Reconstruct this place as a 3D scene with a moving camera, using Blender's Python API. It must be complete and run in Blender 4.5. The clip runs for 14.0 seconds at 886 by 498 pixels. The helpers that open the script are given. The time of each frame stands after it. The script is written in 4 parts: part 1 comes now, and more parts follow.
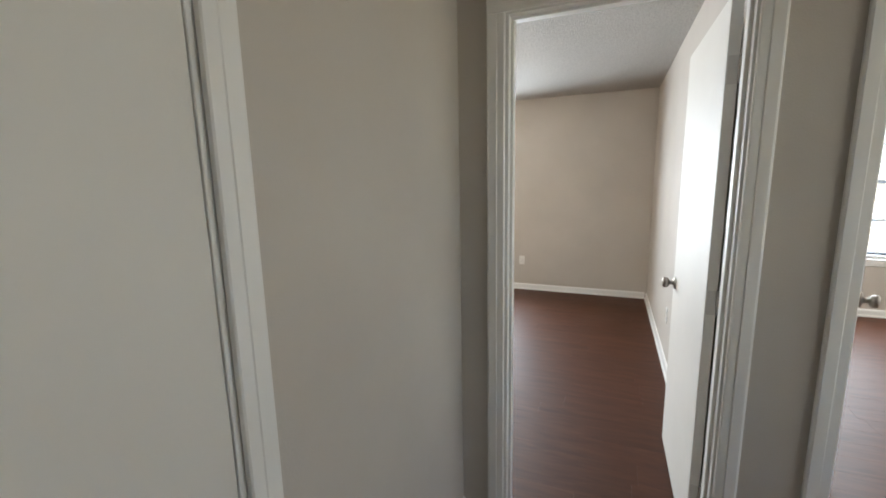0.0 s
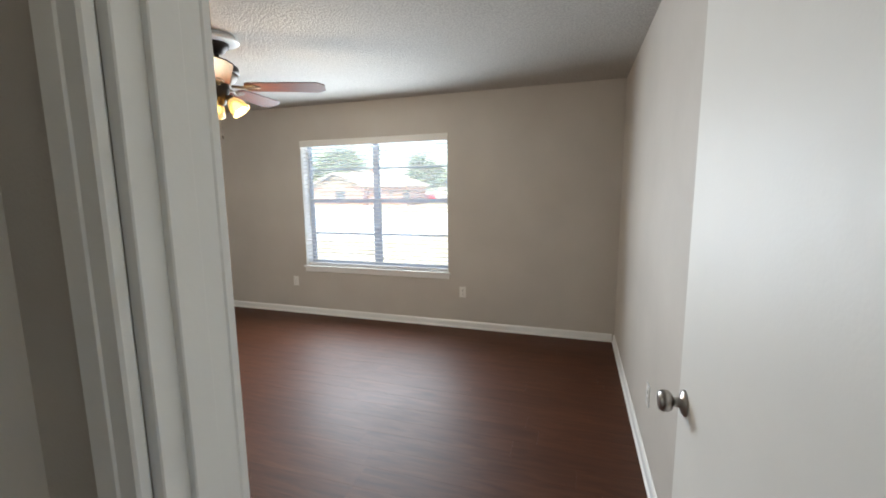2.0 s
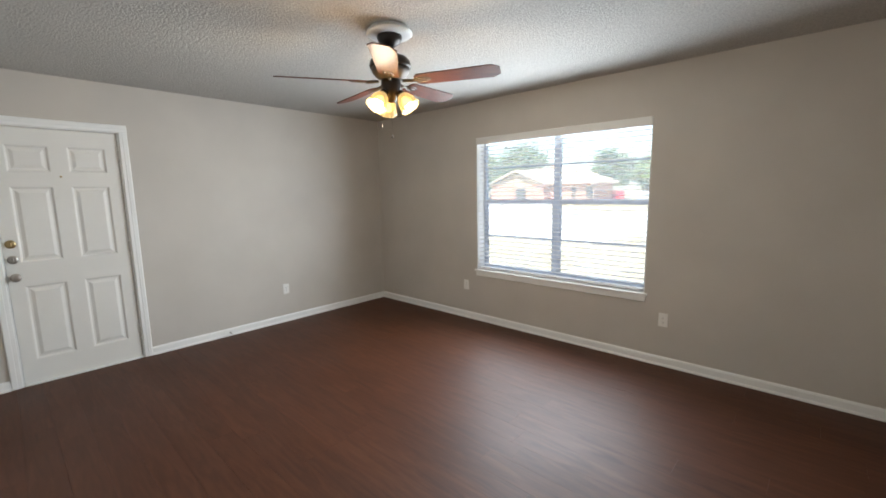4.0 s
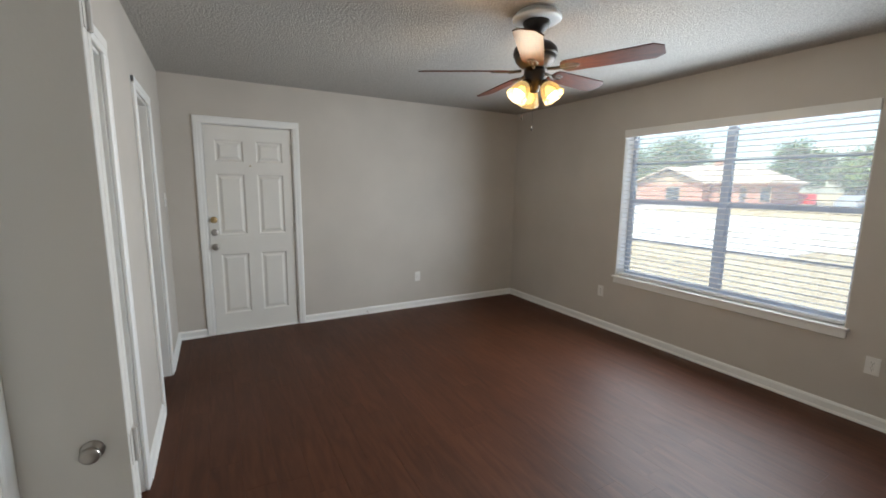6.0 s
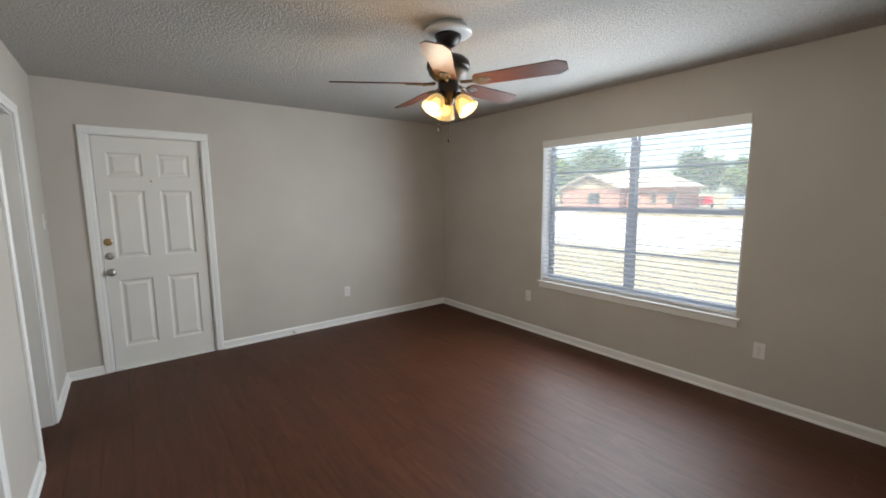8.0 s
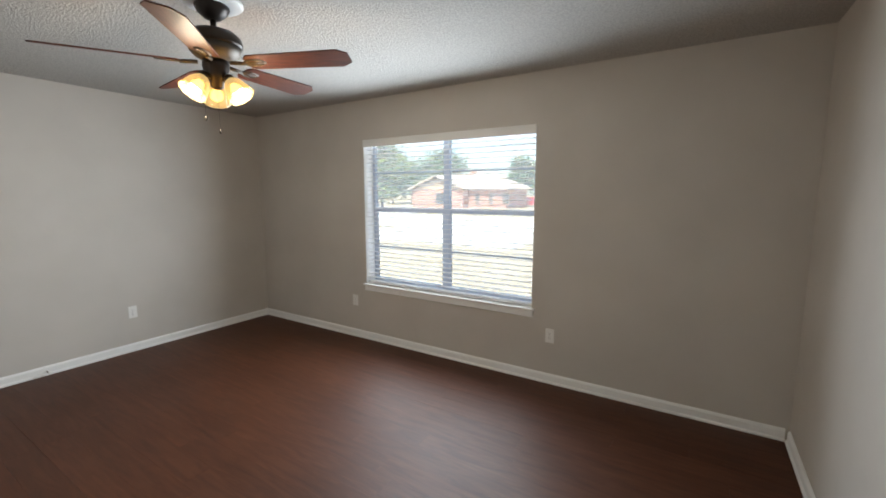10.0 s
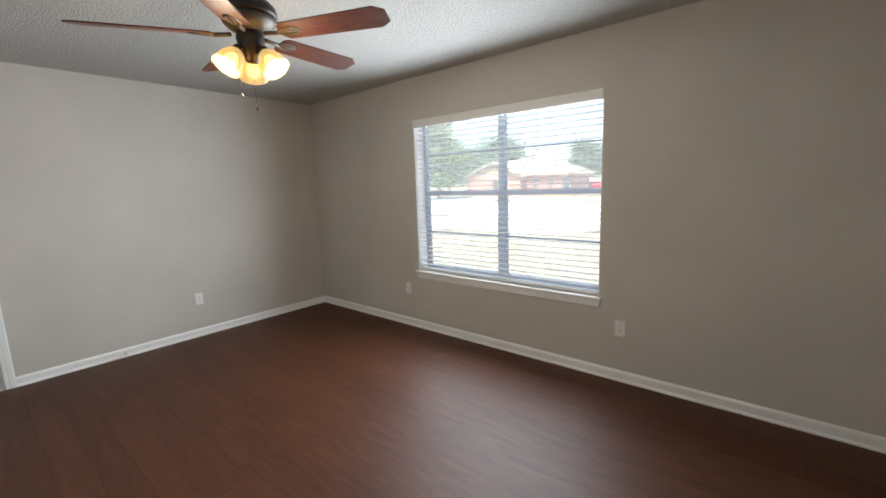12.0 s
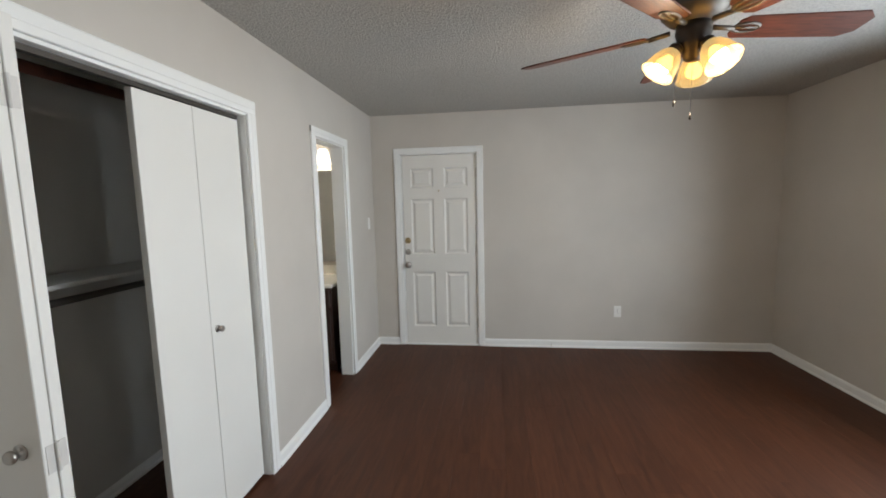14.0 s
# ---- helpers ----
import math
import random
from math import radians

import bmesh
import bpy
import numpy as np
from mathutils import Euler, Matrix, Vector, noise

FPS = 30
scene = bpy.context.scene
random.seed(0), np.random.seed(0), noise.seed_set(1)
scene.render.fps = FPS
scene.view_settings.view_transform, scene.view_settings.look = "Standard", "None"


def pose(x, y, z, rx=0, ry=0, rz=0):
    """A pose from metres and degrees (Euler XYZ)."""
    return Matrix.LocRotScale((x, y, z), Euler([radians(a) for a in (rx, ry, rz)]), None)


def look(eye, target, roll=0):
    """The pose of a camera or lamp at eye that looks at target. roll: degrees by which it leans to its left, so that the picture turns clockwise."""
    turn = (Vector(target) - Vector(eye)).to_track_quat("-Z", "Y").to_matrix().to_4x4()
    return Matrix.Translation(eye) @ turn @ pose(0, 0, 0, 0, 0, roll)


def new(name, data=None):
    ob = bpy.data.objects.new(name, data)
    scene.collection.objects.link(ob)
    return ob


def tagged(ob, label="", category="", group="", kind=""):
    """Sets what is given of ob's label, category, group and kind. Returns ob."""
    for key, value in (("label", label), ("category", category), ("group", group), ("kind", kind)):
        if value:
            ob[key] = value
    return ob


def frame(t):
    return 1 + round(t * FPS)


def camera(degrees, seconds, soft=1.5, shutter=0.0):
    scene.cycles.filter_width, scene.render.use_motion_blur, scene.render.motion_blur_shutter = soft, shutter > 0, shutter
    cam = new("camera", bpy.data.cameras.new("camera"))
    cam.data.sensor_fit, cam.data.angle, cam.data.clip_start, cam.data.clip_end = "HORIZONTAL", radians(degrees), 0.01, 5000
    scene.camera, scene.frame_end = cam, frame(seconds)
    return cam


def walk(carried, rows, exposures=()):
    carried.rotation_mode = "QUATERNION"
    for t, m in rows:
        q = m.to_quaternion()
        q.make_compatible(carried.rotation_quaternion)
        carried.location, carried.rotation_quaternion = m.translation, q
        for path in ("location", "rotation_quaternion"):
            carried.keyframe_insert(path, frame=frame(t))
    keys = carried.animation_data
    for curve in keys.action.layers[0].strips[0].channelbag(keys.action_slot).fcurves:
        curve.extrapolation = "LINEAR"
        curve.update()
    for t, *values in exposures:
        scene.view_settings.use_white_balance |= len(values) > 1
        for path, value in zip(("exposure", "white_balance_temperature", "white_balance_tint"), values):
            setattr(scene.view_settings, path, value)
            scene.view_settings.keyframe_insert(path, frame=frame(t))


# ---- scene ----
cam = camera(94.6, 14.0, 1.8)
PATH = [
    (0, (4.729, -5.359, 1.468), (3.975, -3.537, 1.136), -1.2),
    (0.5, (4.706, -5.038, 1.487), (4.343, -3.087, 1.232), -0.8),
    (1, (4.767, -4.701, 1.47), (4.363, -2.761, 1.201), -1.7),
    (1.5, (4.799, -4.423, 1.457), (4.258, -2.524, 1.137), -0.7),
    (2, (4.772, -4.118, 1.456), (4.16, -2.234, 1.179), -0.6),
    (2.5, (4.722, -3.939, 1.496), (3.876, -2.149, 1.217), -2.1),
    (3, (4.639, -3.851, 1.504), (3.643, -2.138, 1.23), 0.1),
    (3.5, (4.575, -3.799, 1.499), (3.51, -2.136, 1.19), -0.1),
    (4, (4.54, -3.644, 1.482), (3.196, -2.19, 1.204), -1.0),
    (4.2, (4.492, -3.627, 1.496), (3.048, -2.267, 1.241), -1.0),
    (6.3, (4.468, -3.563, 1.478), (2.738, -2.608, 1.17), 0.8),
    (6.5, (4.49, -3.541, 1.468), (2.797, -2.519, 1.166), 1.1),
    (7, (4.489, -3.488, 1.499), (2.861, -2.362, 1.212), 0.1),
    (7.5, (4.485, -3.456, 1.501), (2.864, -2.317, 1.227), -0.7),
    (8, (4.475, -3.479, 1.505), (2.908, -2.262, 1.247), -0.5),
    (8.5, (4.515, -3.439, 1.499), (3.137, -2.012, 1.25), 0.2),
    (9, (4.55, -3.451, 1.508), (3.502, -1.768, 1.246), 0.9),
    (9.2, (4.601, -3.405, 1.517), (3.628, -1.679, 1.245), 0.7),
    (11.3, (4.507, -2.885, 1.486), (3.286, -1.324, 1.216), -1.6),
    (11.5, (4.483, -2.892, 1.475), (3.259, -1.336, 1.189), -1.7),
    (12, (4.495, -2.927, 1.448), (3.221, -1.418, 1.135), -1.9),
    (12.5, (4.484, -2.939, 1.443), (3.047, -1.576, 1.161), -2.2),
    (13, (4.381, -2.912, 1.462), (2.625, -1.973, 1.275), -2.1),
    (13.3, (4.34, -2.778, 1.481), (2.419, -2.246, 1.32), -0.8),
    (13.5, (4.295, -2.7, 1.504), (2.32, -2.438, 1.326), -0.3),
    (14, (4.257, -2.685, 1.522), (2.286, -2.938, 1.301), -1.4),
]
EXPOSURES = [(0, 2.52), (1, 2.25), (1.5, 2.15), (2.5, 1.75), (4.2, 1.80), (6.3, 1.38), (9.2, 1.52), (11.3, 1.62), (12.5, 1.65), (13.2, 1.46), (14, 1.46)]
walk(cam, [(t, look(eye, target, roll)) for t, eye, target, roll in PATH], EXPOSURES)

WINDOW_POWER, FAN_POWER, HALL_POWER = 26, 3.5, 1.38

# ---- world, sun, lights, exposure ----
world = bpy.data.worlds.new("world")
scene.world = world
world.use_nodes = True
wn = world.node_tree.nodes
sky = wn.new("ShaderNodeTexSky")
sky.sky_type = 'NISHITA'
sky.sun_disc = False
sky.sun_elevation = radians(58)
sky.sun_rotation = radians(195)
world.node_tree.links.new(sky.outputs[0], wn["Background"].inputs[0])
wn["Background"].inputs[1].default_value = 0.15

sun_data = bpy.data.lights.new("sun", 'SUN')
sun_data.energy, sun_data.angle, sun_data.color = 5.0, radians(0.5), (1.0, 0.95, 0.88)
sun = new("sun", sun_data)
sun.matrix_world = look((0, 0, 20), (-0.14, 0.52, 19.15))


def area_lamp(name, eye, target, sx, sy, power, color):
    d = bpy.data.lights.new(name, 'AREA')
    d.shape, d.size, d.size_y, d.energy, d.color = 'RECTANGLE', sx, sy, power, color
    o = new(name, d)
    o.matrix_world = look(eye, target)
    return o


def bulb_lamp(name, at, power, color, radius=0.025):
    d = bpy.data.lights.new(name, 'POINT')
    d.energy, d.color, d.shadow_soft_size = power, color, radius
    o = new(name, d)
    o.location = at
    return o


SKY_COLOR = (0.80, 0.905, 1.0)
skylight = area_lamp("window_skylight", (2.597, 0.008, 1.31), (2.597, -3, 1.31), 1.75, 1.36, WINDOW_POWER, SKY_COLOR)
skylight.data.spread = math.radians(156)
area_lamp("window_skylight_outer", (2.597, 0.110, 1.325), (2.597, -3, 1.25), 1.74, 1.36, 2.4, (0.78, 0.87, 1.0))
area_lamp("window_skylight_bedroom", (6.5, 0.008, 1.31), (6.5, -3, 1.25), 1.7, 1.36, 20, SKY_COLOR)
# fill lamp added to brighten the hallway; its window is unseen and made up
area_lamp("hall_fill_lamp", (6.83, -4.7, 1.40), (4.3, -4.7, 1.30), 1.45, 1.45, HALL_POWER, (1.0, 0.93, 0.85))

# ---- materials ----


def material(name, base, rough=0.6, metal=0.0, spec=0.5):
    m = bpy.data.materials.new(name)
    m.use_nodes = True
    b = m.node_tree.nodes["Principled BSDF"]
    b.inputs["Base Color"].default_value = (*base, 1)
    b.inputs["Roughness"].default_value = rough
    b.inputs["Metallic"].default_value = metal
    b.inputs["Specular IOR Level"].default_value = spec
    return m


def node(m, kind, **inputs):
    n = m.node_tree.nodes.new(kind)
    for k, v in inputs.items():
        n.inputs[k.replace("_", " ")].default_value = v
    return n


def link(m, a, b):
    m.node_tree.links.new(a, b)


def bsdf(m):
    return m.node_tree.nodes["Principled BSDF"]


def coords(m, scale=(1, 1, 1)):
    tc = m.node_tree.nodes.new("ShaderNodeTexCoord")
    mp = m.node_tree.nodes.new("ShaderNodeMapping")
    mp.inputs["Scale"].default_value = scale
    link(m, tc.outputs["Object"], mp.inputs[0])
    return mp.outputs[0]


def ramp(m, fac, stops):
    r = m.node_tree.nodes.new("ShaderNodeValToRGB")
    els = r.color_ramp.elements
    while len(els) < len(stops):
        els.new(0.5)
    for e, (p, c) in zip(els, stops):
        e.position, e.color = p, (*c, 1)
    link(m, fac, r.inputs[0])
    return r.outputs[0]


def bump(m, height, strength, distance):
    b = node(m, "ShaderNodeBump", Strength=strength, Distance=distance)
    link(m, height, b.inputs["Height"])
    link(m, b.outputs[0], bsdf(m).inputs["Normal"])
    return b


def mixed(base, k):
    return tuple(min(1.0, c * k) for c in base)


def painted(name, base, rough, orange=0.12, scale=260, vary=0.05):
    """Paint with faint mottling and a fine rolled texture."""
    m = material(name, base, rough)
    co = coords(m)
    big = node(m, "ShaderNodeTexNoise", Scale=1.7, Detail=4.0)
    link(m, co, big.inputs[0])
    col = ramp(m, big.outputs[0], [(0.3, mixed(base, 1 - vary)), (0.7, mixed(base, 1 + vary))])
    link(m, col, bsdf(m).inputs["Base Color"])
    fine = node(m, "ShaderNodeTexNoise", Scale=float(scale), Detail=3.0)
    link(m, co, fine.inputs[0])
    mid = node(m, "ShaderNodeTexNoise", Scale=22.0, Detail=2.0)
    link(m, co, mid.inputs[0])
    rr = node(m, "ShaderNodeMapRange")
    rr.inputs["To Min"].default_value, rr.inputs["To Max"].default_value = rough - 0.06, rough + 0.08
    link(m, mid.outputs[0], rr.inputs[0])
    link(m, rr.outputs[0], bsdf(m).inputs["Roughness"])
    ad = m.node_tree.nodes.new("ShaderNodeMath")
    ad.operation = 'MULTIPLY_ADD'
    ad.inputs[1].default_value = 0.6
    link(m, mid.outputs[0], ad.inputs[0])
    link(m, fine.outputs[0], ad.inputs[2])
    bump(m, ad.outputs[0], orange, 0.004)
    return m


WALL = painted("greige_wall_paint", (0.555, 0.517, 0.468), 0.62, 0.16, 180)
TRIM = painted("white_trim_paint", (0.85, 0.85, 0.83), 0.38, 0.06, 90, 0.03)
DOORWHITE = painted("white_door_paint", (0.76, 0.745, 0.705), 0.5, 0.06, 120, 0.03)
PLATE = material("white_plastic_plate", (0.82, 0.81, 0.78), 0.35)
SLOT = material("dark_slot", (0.03, 0.03, 0.03), 0.6)
NICKEL = material("satin_nickel", (0.40, 0.375, 0.345), 0.30, 1.0)
BRASS = material("aged_brass", (0.44, 0.33, 0.17), 0.3, 1.0)
BRONZE = painted("oil_rubbed_bronze", (0.035, 0.028, 0.024), 0.38, 0.05, 60, 0.2)
bsdf(BRONZE).inputs["Metallic"].default_value = 0.6
PEWTER = material("antique_pewter", (0.125, 0.112, 0.098), 0.55, 0.85)
ALU = painted("grey_aluminium_frame", (0.56, 0.62, 0.72), 0.45, 0.04, 80, 0.06)
SLAT = material("white_blind_slat", (0.82, 0.82, 0.82), 0.45)
# a lighter colour than WALL, for the closet's inside
CLOSETWALL = painted("pale_closet_wall", (0.66, 0.65, 0.61), 0.65, 0.12, 180)
VALANCE = painted("white_valance", (0.80, 0.79, 0.76), 0.45, 0.05, 90, 0.03)
CORD = material("white_cord", (0.75, 0.74, 0.70), 0.8)
DARKGAP = material("dark_track_metal", (0.10, 0.09, 0.08), 0.5, 0.7)
MIRROR = material("mirror_silver", (0.9, 0.91, 0.9), 0.02, 1.0)
PORCELAIN = material("white_cultured_marble", (0.80, 0.78, 0.74), 0.2)
CABINET = painted("espresso_cabinet", (0.035, 0.018, 0.013), 0.35, 0.05, 90, 0.2)
SHELF = painted("white_closet_shelf", (0.62, 0.61, 0.58), 0.5, 0.05, 90, 0.05)


def glass_material():
    m = bpy.data.materials.new("window_glass")
    m.use_nodes = True
    n = m.node_tree.nodes
    n.clear()
    out = n.new("ShaderNodeOutputMaterial")
    tr = n.new("ShaderNodeBsdfTransparent")
    tr.inputs[0].default_value = (0.93, 0.96, 0.96, 1)
    gl = n.new("ShaderNodeBsdfGlossy")
    gl.inputs["Roughness"].default_value = 0.02
    fr = n.new("ShaderNodeFresnel")
    fr.inputs[0].default_value = 1.25
    mx = n.new("ShaderNodeMixShader")
    # translucent share put into the pane as haze, imitating veiling glare
    tl = n.new("ShaderNodeBsdfTranslucent")
    tl.inputs[0].default_value = (0.93, 0.96, 1.0, 1)
    glare_haze = n.new("ShaderNodeMixShader")
    glare_haze.inputs[0].default_value = 0.25
    for a, b in ((tr.outputs[0], glare_haze.inputs[1]), (tl.outputs[0], glare_haze.inputs[2])):
        m.node_tree.links.new(a, b)
    for a, b in ((fr.outputs[0], mx.inputs[0]), (glare_haze.outputs[0], mx.inputs[1]), (gl.outputs[0], mx.inputs[2]), (mx.outputs[0], out.inputs[0])):
        m.node_tree.links.new(a, b)
    return m


GLASS = glass_material()


def ceiling_material():
    m = material("popcorn_ceiling", (0.70, 0.69, 0.675), 0.95, 0, 0.1)
    co = coords(m)
    v = node(m, "ShaderNodeTexNoise", Scale=68.0, Detail=4.0, Roughness=0.6)
    link(m, co, v.inputs[0])
    w = node(m, "ShaderNodeTexVoronoi", Scale=90.0)
    link(m, co, w.inputs[0])
    a = m.node_tree.nodes.new("ShaderNodeMath")
    a.operation = 'SUBTRACT'
    link(m, v.outputs[0], a.inputs[0])
    sc = m.node_tree.nodes.new("ShaderNodeMath")
    sc.operation = 'MULTIPLY'
    sc.inputs[1].default_value = 0.45
    link(m, w.outputs["Distance"], sc.inputs[0])
    link(m, sc.outputs[0], a.inputs[1])
    bump(m, a.outputs[0], 0.8, 0.010)
    # the grain's small shadows are painted in: greyed overall, darker in the pits
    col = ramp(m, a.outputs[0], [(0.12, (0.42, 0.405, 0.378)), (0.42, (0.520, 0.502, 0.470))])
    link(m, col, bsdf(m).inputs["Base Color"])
    return m


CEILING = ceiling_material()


def plank_material():
    m = material("red_brown_vinyl_plank", (0.1, 0.035, 0.02), 0.46, 0, 0.32)
    tc = m.node_tree.nodes.new("ShaderNodeTexCoord")
    info = m.node_tree.nodes.new("ShaderNodeObjectInfo")
    geo = m.node_tree.nodes.new("ShaderNodeNewGeometry")
    # each board gets its own stretch of grain
    off = m.node_tree.nodes.new("ShaderNodeVectorMath")
    off.operation = 'MULTIPLY_ADD'
    comb = m.node_tree.nodes.new("ShaderNodeCombineXYZ")
    for i in range(3):
        link(m, info.outputs["Random"], comb.inputs[i])
    off.inputs[1].default_value = (7.0, 13.0, 5.0)
    link(m, comb.outputs[0], off.inputs[0])
    link(m, geo.outputs["Position"], off.inputs[2])
    mp = m.node_tree.nodes.new("ShaderNodeMapping")
    mp.inputs["Scale"].default_value = (1.5, 12, 1)
    link(m, off.outputs[0], mp.inputs[0])
    g = node(m, "ShaderNodeTexNoise", Scale=2.0, Detail=6.0, Roughness=0.58, Distortion=0.9)
    link(m, mp.outputs[0], g.inputs[0])
    col = ramp(m, g.outputs[0], [(0.25, (0.048, 0.0152, 0.0063)), (0.5, (0.072, 0.0232, 0.0096)), (0.78, (0.100, 0.0345, 0.0150))])
    # board to board difference
    hsv = m.node_tree.nodes.new("ShaderNodeHueSaturation")
    mr = node(m, "ShaderNodeMapRange")
    mr.inputs["To Min"].default_value, mr.inputs["To Max"].default_value = 0.91, 1.09
    link(m, info.outputs["Random"], mr.inputs[0])
    link(m, mr.outputs[0], hsv.inputs["Value"])
    link(m, col, hsv.inputs["Color"])
    link(m, hsv.outputs[0], bsdf(m).inputs["Base Color"])
    big = node(m, "ShaderNodeTexNoise", Scale=1.3, Detail=5.0)
    link(m, geo.outputs["Position"], big.inputs[0])
    r = node(m, "ShaderNodeMapRange")
    r.inputs["To Min"].default_value, r.inputs["To Max"].default_value = 0.42, 0.60
    link(m, big.outputs[0], r.inputs[0])
    link(m, r.outputs[0], bsdf(m).inputs["Roughness"])
    bump(m, g.outputs[0], 0.10, 0.003)
    return m


PLANK = plank_material()
SUBFLOOR = material("dark_subfloor", (0.07, 0.026, 0.016), 0.6)


def blade_material():
    m = material("cherry_fan_blade", (0.12, 0.03, 0.015), 0.5, 0, 0.3)
    co = coords(m, (3, 30, 1))
    g = node(m, "ShaderNodeTexNoise", Scale=3.0, Detail=7.0, Distortion=0.7)
    link(m, co, g.inputs[0])
    col = ramp(m, g.outputs[0], [(0.3, (0.045, 0.012, 0.007)), (0.7, (0.115, 0.033, 0.016))])
    link(m, col, bsdf(m).inputs["Base Color"])
    return m


BLADE = blade_material()
ROD = blade_material()
ROD.name = "stained_wood_rod"


def lamp_glass(name, tint, strength):
    """Frosted glass through which the bulb shows."""
    m = material(name, mixed(tint, 0.12), 0.4)
    b = bsdf(m)
    b.inputs["Emission Color"].default_value = (*tint, 1)
    b.inputs["Emission Strength"].default_value = strength
    tr = m.node_tree.nodes.new("ShaderNodeBsdfTransparent")
    tr.inputs[0].default_value = (*tint, 1)
    mx = m.node_tree.nodes.new("ShaderNodeMixShader")
    mx.inputs[0].default_value = 0.62
    link(m, tr.outputs[0], mx.inputs[1])
    link(m, b.outputs[0], mx.inputs[2])
    link(m, mx.outputs[0], m.node_tree.nodes["Material Output"].inputs[0])
    return m


SHADE = lamp_glass("amber_frosted_shade", (1.0, 0.77, 0.36), 0.22)


def glow(name, color, strength):
    m = material(name, color, 0.5)
    b = bsdf(m)
    b.inputs["Emission Color"].default_value = (*color, 1)
    b.inputs["Emission Strength"].default_value = strength
    return m


BULB = glow("warm_lit_bulb", (1.0, 0.90, 0.66), 7.5)
VANITY_GLOW = glow("lit_vanity_shade", (1.0, 0.93, 0.80), 1.0)
SHADE_WHITE = lamp_glass("white_frosted_shade", (1.0, 0.94, 0.86), 0.8)

# ---- mesh helpers ----


def finish(name, bm, mat, parent=None, smooth=False):
    me = bpy.data.meshes.new(name)
    bmesh.ops.recalc_face_normals(bm, faces=bm.faces)
    bm.to_mesh(me)
    bm.free()
    if smooth:
        for p in me.polygons:
            p.use_smooth = True
    me.materials.append(mat)
    ob = new(name, me)
    if parent is not None:
        ob.parent = parent
    return ob


def part(name, bm, mat, parent, label="", smooth=False):
    ob = finish(name, bm, mat, parent, smooth)
    if label:
        ob["label"] = label
    return ob


def thing(name, at, label, category, group="", turn=0.0):
    e = new(name)
    e.empty_display_size = 0.05
    e.matrix_world = pose(*at, 0, 0, turn)
    return tagged(e, label, category, group)


def add_box(bm, x0, x1, y0, y1, z0, z1, bevel=0.0, segments=1):
    vs = [bm.verts.new((x, y, z)) for x in (x0, x1) for y in (y0, y1) for z in (z0, z1)]
    quads = ((0, 1, 3, 2), (4, 6, 7, 5), (0, 4, 5, 1), (2, 3, 7, 6), (0, 2, 6, 4), (1, 5, 7, 3))
    fs = [bm.faces.new([vs[i] for i in q]) for q in quads]
    if bevel:
        es = list({e for f in fs for e in f.edges})
        bmesh.ops.bevel(bm, geom=es, offset=bevel, segments=segments, affect='EDGES', profile=0.5)
    return bm


def box(x0, x1, y0, y1, z0, z1, bevel=0.0, segments=1):
    return add_box(bmesh.new(), min(x0, x1), max(x0, x1), min(y0, y1), max(y0, y1), min(z0, z1), max(z0, z1), bevel, segments)


def lathe(profile, steps=24, bm=None, matrix=None):
    """Turn (radius, z) pairs about the z axis."""
    bm = bm or bmesh.new()
    rings = []
    for r, z in profile:
        ring = []
        for i in range(steps):
            a = 2 * math.pi * i / steps
            v = Vector((r * math.cos(a), r * math.sin(a), z))
            ring.append(bm.verts.new(matrix @ v if matrix else v))
        rings.append(ring)
    for a, b in zip(rings, rings[1:]):
        for i in range(steps):
            j = (i + 1) % steps
            bm.faces.new((a[i], a[j], b[j], b[i]))
    if profile[0][0] > 1e-5:
        bm.faces.new(rings[0][::-1])
    if profile[-1][0] > 1e-5:
        bm.faces.new(rings[-1])
    bmesh.ops.remove_doubles(bm, verts=bm.verts, dist=1e-6)
    return bm


def rod(a, b, r, steps=10, bm=None):
    a, b = Vector(a), Vector(b)
    q = (b - a).to_track_quat('Z', 'Y').to_matrix().to_4x4()
    return lathe([(r, 0), (r, (b - a).length)], steps, bm, Matrix.Translation(a) @ q)


def structure(name, bm, mat, label, category="wall"):
    ob = finish(name, bm, mat)
    return tagged(ob, label, category, "", "structure")


def wall_mesh(along, a0, a1, t0, t1, z0, z1, openings):
    """A wall along x or y from a0 to a1, its faces at t0 and t1, with (from, to, sill, head) openings."""
    bm = bmesh.new()

    def put(p0, p1, q0, q1):
        if p1 - p0 > 1e-4 and q1 - q0 > 1e-4:
            if along == 'x':
                add_box(bm, p0, p1, t0, t1, q0, q1)
            else:
                add_box(bm, t0, t1, p0, p1, q0, q1)
    at = a0
    for b0, b1, s, h in sorted(openings):
        put(at, b0, z0, z1)
        put(b0, b1, z0, s)
        put(b0, b1, h, z1)
        at = b1
    put(at, a1, z0, z1)
    bmesh.ops.remove_doubles(bm, verts=bm.verts, dist=1e-5)
    return bm

# ---- large structure ----
H = 2.44
SY = -3.966     # face of the closet wall
EY, EB = -3.736, -3.838  # entry wall, room face and hall face
EX = 5.165      # east wall
HX = 4.175      # hallway face of the hallway's west wall
WX0, WX1, WZ0, WZ1 = 1.700, 3.495, 0.598, 2.053  # window opening

